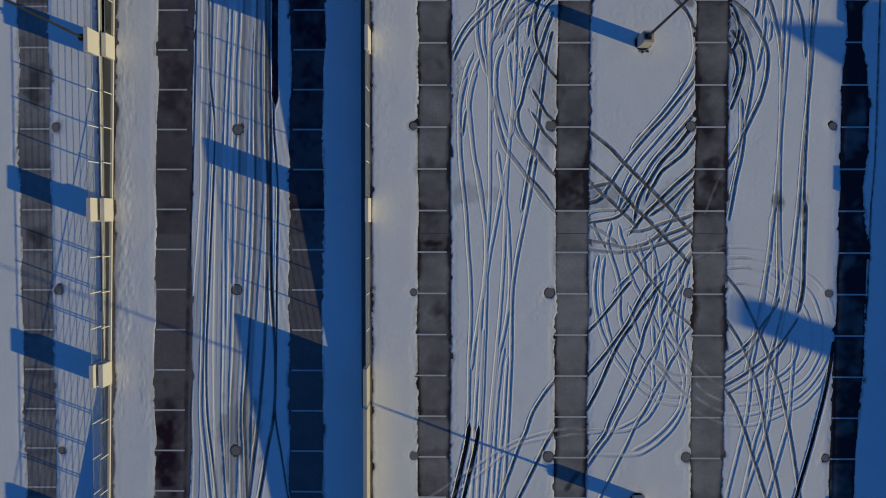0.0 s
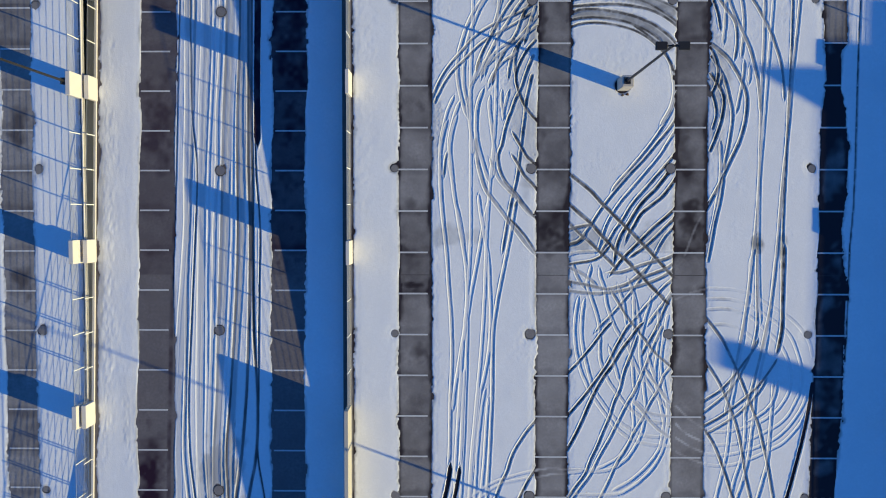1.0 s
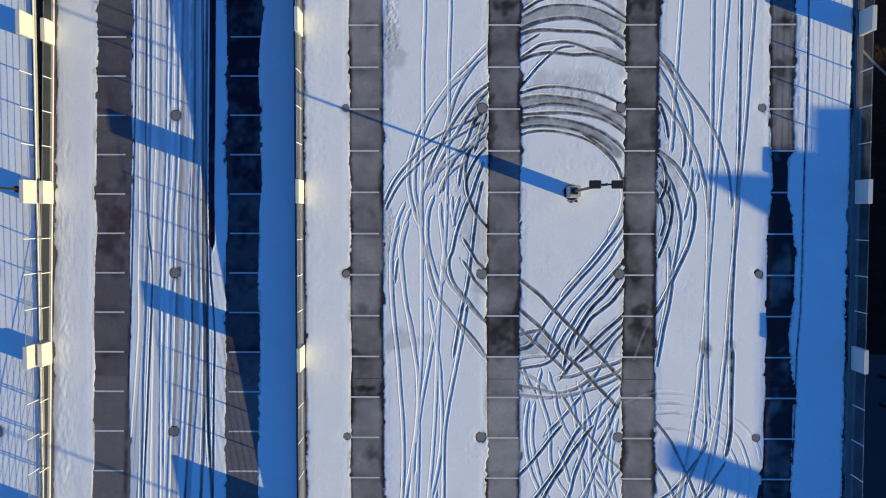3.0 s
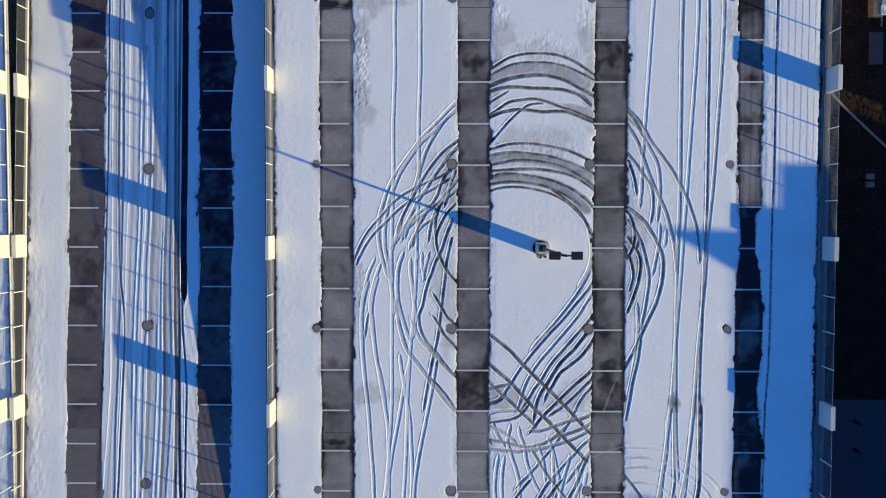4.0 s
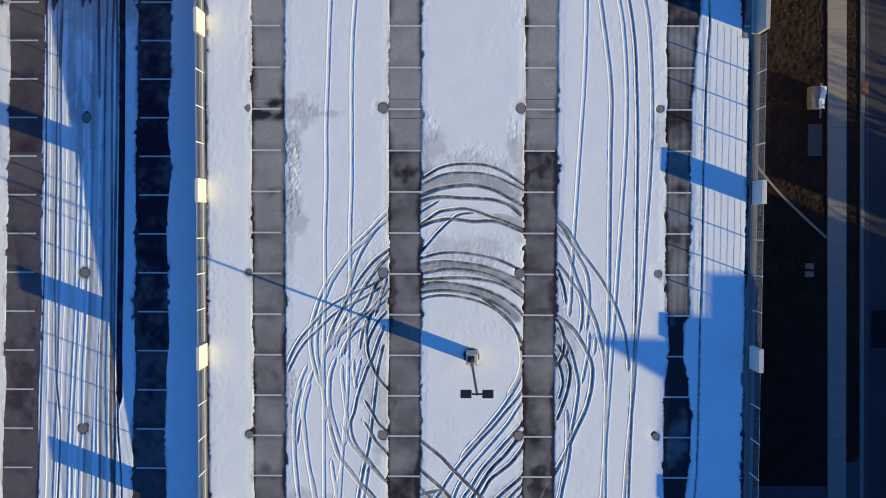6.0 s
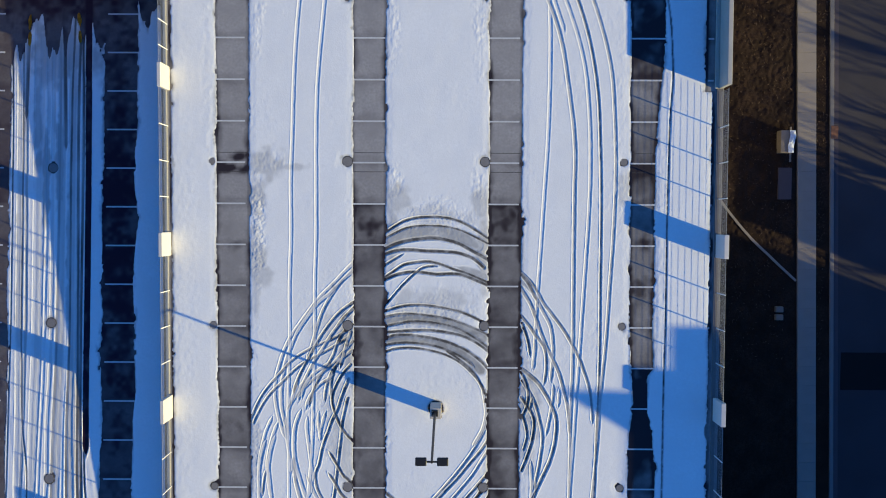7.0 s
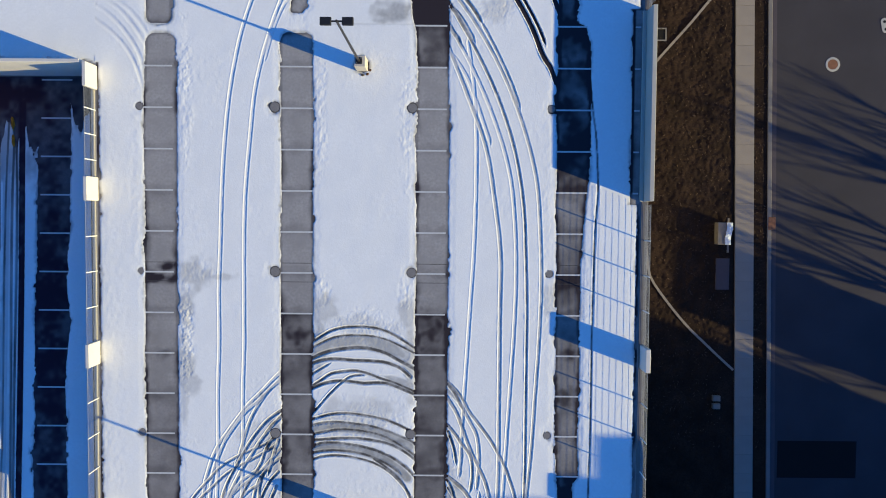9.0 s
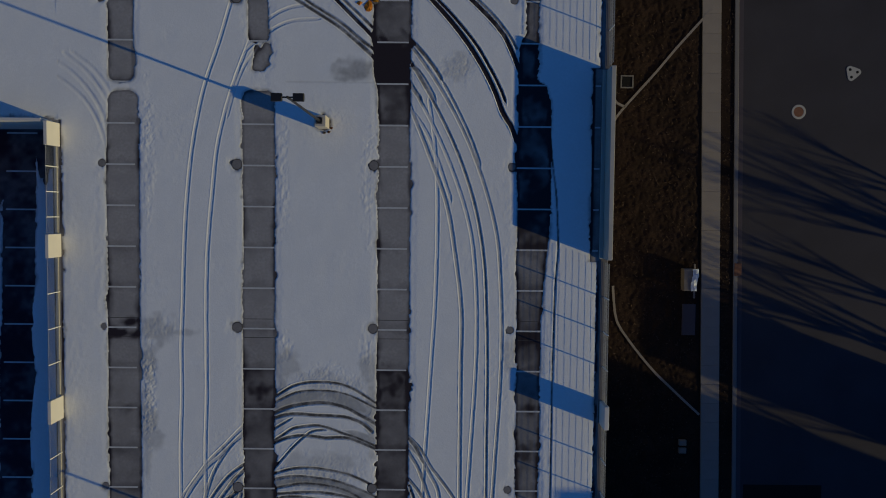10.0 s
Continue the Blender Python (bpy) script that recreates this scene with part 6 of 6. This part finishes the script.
def bare_tree(x, y, height, seed):
    """A leafless street tree: a tapered trunk with forked limbs and twigs."""
    r = random.Random(seed)
    ob = empty("bare_tree", x, y, GZ)
    tagged(ob, "leafless grey-barked street tree across the road", "tree", "street trees")
    trunk, limbs = bmesh.new(), bmesh.new()
    tube(trunk, (0, 0, 0), (0, 0, height * 0.45), height * 0.02, height * 0.013, 8)

    def grow(bm, a, way, length, thick, level):
        b = a + way * length
        tube(bm, a, b, thick, thick * 0.6, 5 if level < 2 else 3)
        if level == 3:
            return
        for _ in range(3 if level < 1 else 2):
            w = (way + Vector((r.uniform(-1, 1), r.uniform(-1, 1), r.uniform(-0.1, 0.7))) * 0.42).normalized()
            grow(bm, a + way * length * r.uniform(0.6, 1.0), w, length * r.uniform(0.6, 0.8), thick * 0.55, level + 1)

    for k in range(4):
        w = Vector((math.cos(k * 1.7 + seed), math.sin(k * 1.7 + seed), 2.3)).normalized()
        grow(limbs, Vector((0, 0, height * (0.3 + 0.05 * k))), w, height * 0.22, height * 0.013, 0)
    part("trunk", trunk, BARK, ob)
    part("limbs", limbs, BARK, ob)


# unseen trees, placed so that their shadows streak the road
for k, (x, y, hgt) in enumerate(((72, 32.3, 9), (74, 28, 12), (73, 23, 11), (79, 27, 13), (70, 20, 12), (75, 19, 13), (72, 17.5, 12), (70, 10.6, 11), (73, 12.2, 10), (77, 11.5, 11), (82, 10.0, 12))):
    bare_tree(x, y, hgt, k + 3)


# ---- small things down on the street ----
def edging(*pts):
    """A low curved concrete edging of short set pieces."""
    ob = empty("path_edging", pts[0][0], pts[0][1], GZ)
    tagged(ob, "narrow pale curved concrete edging in the mulch", "edging")
    line = spline(pts, 0.9)
    for a, b in zip(line, line[1:]):
        d = (b - a)
        n = Vector((-d.y, d.x)).normalized() * 0.09
        bm = bmesh.new()
        o = Vector((pts[0][0], pts[0][1]))
        vs = [bm.verts.new((*(q - o), z)) for z in (0.0, 0.09) for q in (a - n + d * 0.01, b - n - d * 0.01, b + n - d * 0.01, a + n + d * 0.01)]
        for f in ((0, 3, 2, 1), (4, 5, 6, 7), (0, 1, 5, 4), (1, 2, 6, 5), (2, 3, 7, 6), (3, 0, 4, 7)):
            bm.faces.new([vs[i] for i in f])
        part("edging_piece", bm, WALK, ob)


edging((33.03, 30.44), (33.14, 29.11), (33.39, 27.65), (34.22, 26.33), (35.44, 24.78), (36.58, 23.50), (37.71, 22.44), (38.84, 21.38), (40.07, 20.27))
edging((32.48, 42.47), (33.03, 43.56), (33.80, 44.52), (34.95, 45.83), (36.22, 47.27), (37.49, 48.83), (39.06, 50.61), (40.24, 51.91))
edging((32.64, 45.25), (33.05, 44.65), (33.67, 44.39))
walkway = tagged(part("sidewalk", box(bmesh.new(), 39.82, 41.27, -80, 130, GZ - 0.1, GZ + 0.03), KERB), "pale concrete sidewalk of square slabs beside the road", "sidewalk", kind="structure")
bm = box(bmesh.new(), -0.72, 0.72, -0.755, 0.755, 0.0, 0.05, 0.008)
slab_me = bpy.data.meshes.new("paving_slab")
bm.to_mesh(slab_me)
bm.free()
slab_me.materials.append(WALK)
for k in range(46):
    ob = new("paving_slab", slab_me)
    ob.parent = walkway
    ob.location = (40.545, -10 + 1.52 * k, GZ + 0.03)

# ring-shaped concrete well cover and a three-holed base on the road
def lathe(profile, sides=24):
    bm = bmesh.new()
    rings = [[bm.verts.new((r * math.cos(a * math.tau / sides), r * math.sin(a * math.tau / sides), z)) for a in range(sides)] for r, z in profile]
    for a, b in zip(rings, rings[1:]):
        for k in range(sides):
            bm.faces.new((a[k], a[(k + 1) % sides], b[(k + 1) % sides], b[k]))
    return bm


well = part("manhole", lathe(((0.56, 0.0), (0.56, 0.015), (0.54, 0.022), (0.40, 0.022), (0.39, 0.008))), WALL)
well.location = (47.2, 44.12, GZ - 0.05)
tagged(well, "round manhole with a pale concrete ring in the road", "manhole")
part("cover", tube(bmesh.new(), (0, 0, 0), (0, 0, 0.014), 0.39, 0.39, 20), RUST, well, "rusty brown iron cover")
base = empty("sign_base", 51.3, 47.15, GZ - 0.05)
tagged(base, "pale rounded triangular base plate with three dark holes", "base plate")
bm = bmesh.new()
out = []
for k in range(3):
    a = math.tau * k / 3 + 0.2
    for j in range(-3, 4):
        q = a + j * 0.32
        out.append((0.36 * math.cos(a) + 0.27 * math.cos(q), 0.36 * math.sin(a) + 0.27 * math.sin(q)))
lo, hi = [bm.verts.new((*q, 0)) for q in out], [bm.verts.new((*q, 0.03)) for q in out]
bm.faces.new(hi)
for k in range(len(out)):
    bm.faces.new((lo[k], lo[(k + 1) % len(out)], hi[(k + 1) % len(out)], hi[k]))
part("plate", bm, WALL, base)
for k in range(3):
    a = math.tau * k / 3 + 0.2
    part("hole", tube(bmesh.new(), (0.34 * math.cos(a), 0.34 * math.sin(a), 0.02), (0.34 * math.cos(a), 0.34 * math.sin(a), 0.034), 0.11, sides=12), PATCH, base)

crate = empty("utility_cabinet", 39.1, 31.0, GZ)
tagged(crate, "weathered utility box half covered by a pale crumpled sheet", "utility box")
part("body", box(bmesh.new(), -0.75, 0.15, -0.85, 0.85, 0, 0.8, 0.03), BOARD, crate)
bm = bmesh.new()
bmesh.ops.create_grid(bm, x_segments=10, y_segments=20, size=0.5)
for v in bm.verts:
    x, yy = v.co.x * 0.5, v.co.y * 1.7
    v.co = Vector((x + 0.1 + 0.08 * math.sin(yy * 3), yy, 0.86 + 0.10 * noise.noise(Vector((x * 4, yy * 4, 1)))  - max(0, x) * 0.5))
part("sheet", bm, FOIL, crate, "pale crumpled plastic sheet")
part("board", box(bmesh.new(), 0.25, 0.4, -1.5, 1.2, 0.0, 0.05, 0.005), BOARD, crate)
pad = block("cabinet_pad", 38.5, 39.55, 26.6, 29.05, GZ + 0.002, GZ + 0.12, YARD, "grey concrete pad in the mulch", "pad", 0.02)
inlet = block("kerb_inlet", 42.5, 43.05, 31.3, 32.3, GZ + 0.102, GZ + 0.13, RUST, "rusty iron storm inlet on the kerb", "storm inlet", 0.01)
frame_ob = empty("drain_frame", 33.8, 46.3, GZ)
tagged(frame_ob, "square dark drain grate in the mulch with a pale frame", "drain")
part("pit", box(bmesh.new(), -0.4, 0.4, -0.4, 0.4, 0.002, 0.03), PATCH, frame_ob)
for x0, x1, y0, y1 in ((-0.5, 0.5, 0.4, 0.5), (-0.5, 0.5, -0.5, -0.4), (-0.5, -0.4, -0.4, 0.4), (0.4, 0.5, -0.4, 0.4)):
    part("edge", box(bmesh.new(), x0, x1, y0, y1, 0.002, 0.07, 0.01), KERB, frame_ob)
for k in range(2):
    tagged(part("vent_box", box(bmesh.new(), -0.3, 0.3, -0.22, 0.22, 0, 0.3, 0.03), BOARD), "small pale vent box beside the garage wall", "vent", "vent boxes").matrix_basis = pose(38.75, 18.05 - 0.62 * k, GZ)
for k in range(2):
    tagged(part("bollard", tube(bmesh.new(), (0, 0, 0), (0, 0, 1.0), 0.12, 0.12, 12), BRONZE), "dark steel bollard in the paved yard", "bollard", "bollards in the yard").matrix_basis = pose(38.1, -1.0 - 2.2 * k, GZ + 0.01)

# the street runs about one degree askew of the garage
skew = Matrix.Translation((40, 37, 0)) @ pose(0, 0, 0, 0, 0, 1.22) @ Matrix.Translation((-40, -37, 0))
for ob in (walkway, road, kerb, gutter, strip, apron):
    ob.matrix_basis = skew @ ob.matrix_basis


# ---- scraps on deck and ramp ----
def scrap(name, x, y, z, size, material, label, seed, tilt=0.0):
    """A small crumpled flat scrap."""
    r = random.Random(seed)
    bm = bmesh.new()
    ring_v = [bm.verts.new((size[0] * math.cos(a) * r.uniform(0.6, 1), size[1] * math.sin(a) * r.uniform(0.6, 1), r.uniform(0.01, 0.05))) for a in [k * math.tau / 11 for k in range(11)]]
    top = bm.verts.new((0, 0, 0.09))
    for k in range(11):
        bm.faces.new((ring_v[k], ring_v[(k + 1) % 11], top))
    bmesh.ops.solidify(bm, geom=bm.faces[:], thickness=0.012)
    ob = part(name, bm, material)
    ob.matrix_basis = pose(x, y, z, tilt, 0, r.uniform(-10, 10))
    return tagged(ob, label, "litter", "orange scraps")


scrap("orange_scrap", 14.9, 48.9, 0.03, (0.34, 0.42), ORANGE, "crumpled orange plastic scrap on the snow", 1)
scrap("orange_scrap", 14.3, 49.1, 0.03, (0.2, 0.16), ORANGE, "small crumpled orange plastic scrap on the snow", 2)
scrap("orange_scrap", 15.3, 49.3, 0.03, (0.25, 0.2), LEAF, "yellowed scrap beside the bare strip", 3)
for k, (x, y) in enumerate(((-11.7, 38.2), (-11.65, 37.0), (-15.0, 38.0), (-15.0, 36.9))):
    scrap("leaf_drift", x, y, ramp_z(y) + 0.01, (0.16, 0.6), LEAF, "drift of wet orange leaves on the dark ramp", 10 + k, -math.degrees(math.atan(FALL)))

for k, (x, y) in enumerate(((12.62, 12.7), (12.5, 12.35), (12.2, 12.3), (12.4, 41.05), (12.1, 41.0), (12.55, 41.3))):
    ob = scrap("concrete_crumb", x, y, 0.012, (0.13, 0.10), RUST if k % 2 else BOARD, "brown crumb of earth beside the lamp pedestal", 30 + k)
    ob["category"], ob["group"] = "crumb", "crumbs round the pedestals"

# ---- bark chips strewn over the beds ----
r = random.Random(21)
CHIP = mat("bark_chips", (0.06, 0.038, 0.026), 0.95, 0, 0.6, 3.0)
bm = bmesh.new()
for k in range(1800):
    if r.random() < 0.8:
        x, y = r.uniform(30.7, 39.4), r.uniform(14, 52)
    else:
        x, y = r.uniform(41.4, 42.2), r.uniform(14, 52)
    a, l, w = r.uniform(0, 3.14), r.uniform(0.05, 0.15), r.uniform(0.02, 0.05)
    ux, uy = math.cos(a), math.sin(a)
    tip = r.uniform(0.03, 0.09)
    z = GZ + 0.012
    v = [bm.verts.new(q) for q in ((x - ux * l, y - uy * l, z), (x - uy * w, y + ux * w, z + tip * 0.6), (x + ux * l, y + uy * l, z + tip), (x + uy * w, y - ux * w, z))]
    bm.faces.new(v[:3])
    bm.faces.new((v[0], v[2], v[3]))
tagged(part("bark_chips", bm, CHIP), "loose brown bark chips on the planting beds", "bark chips", kind="stuff")
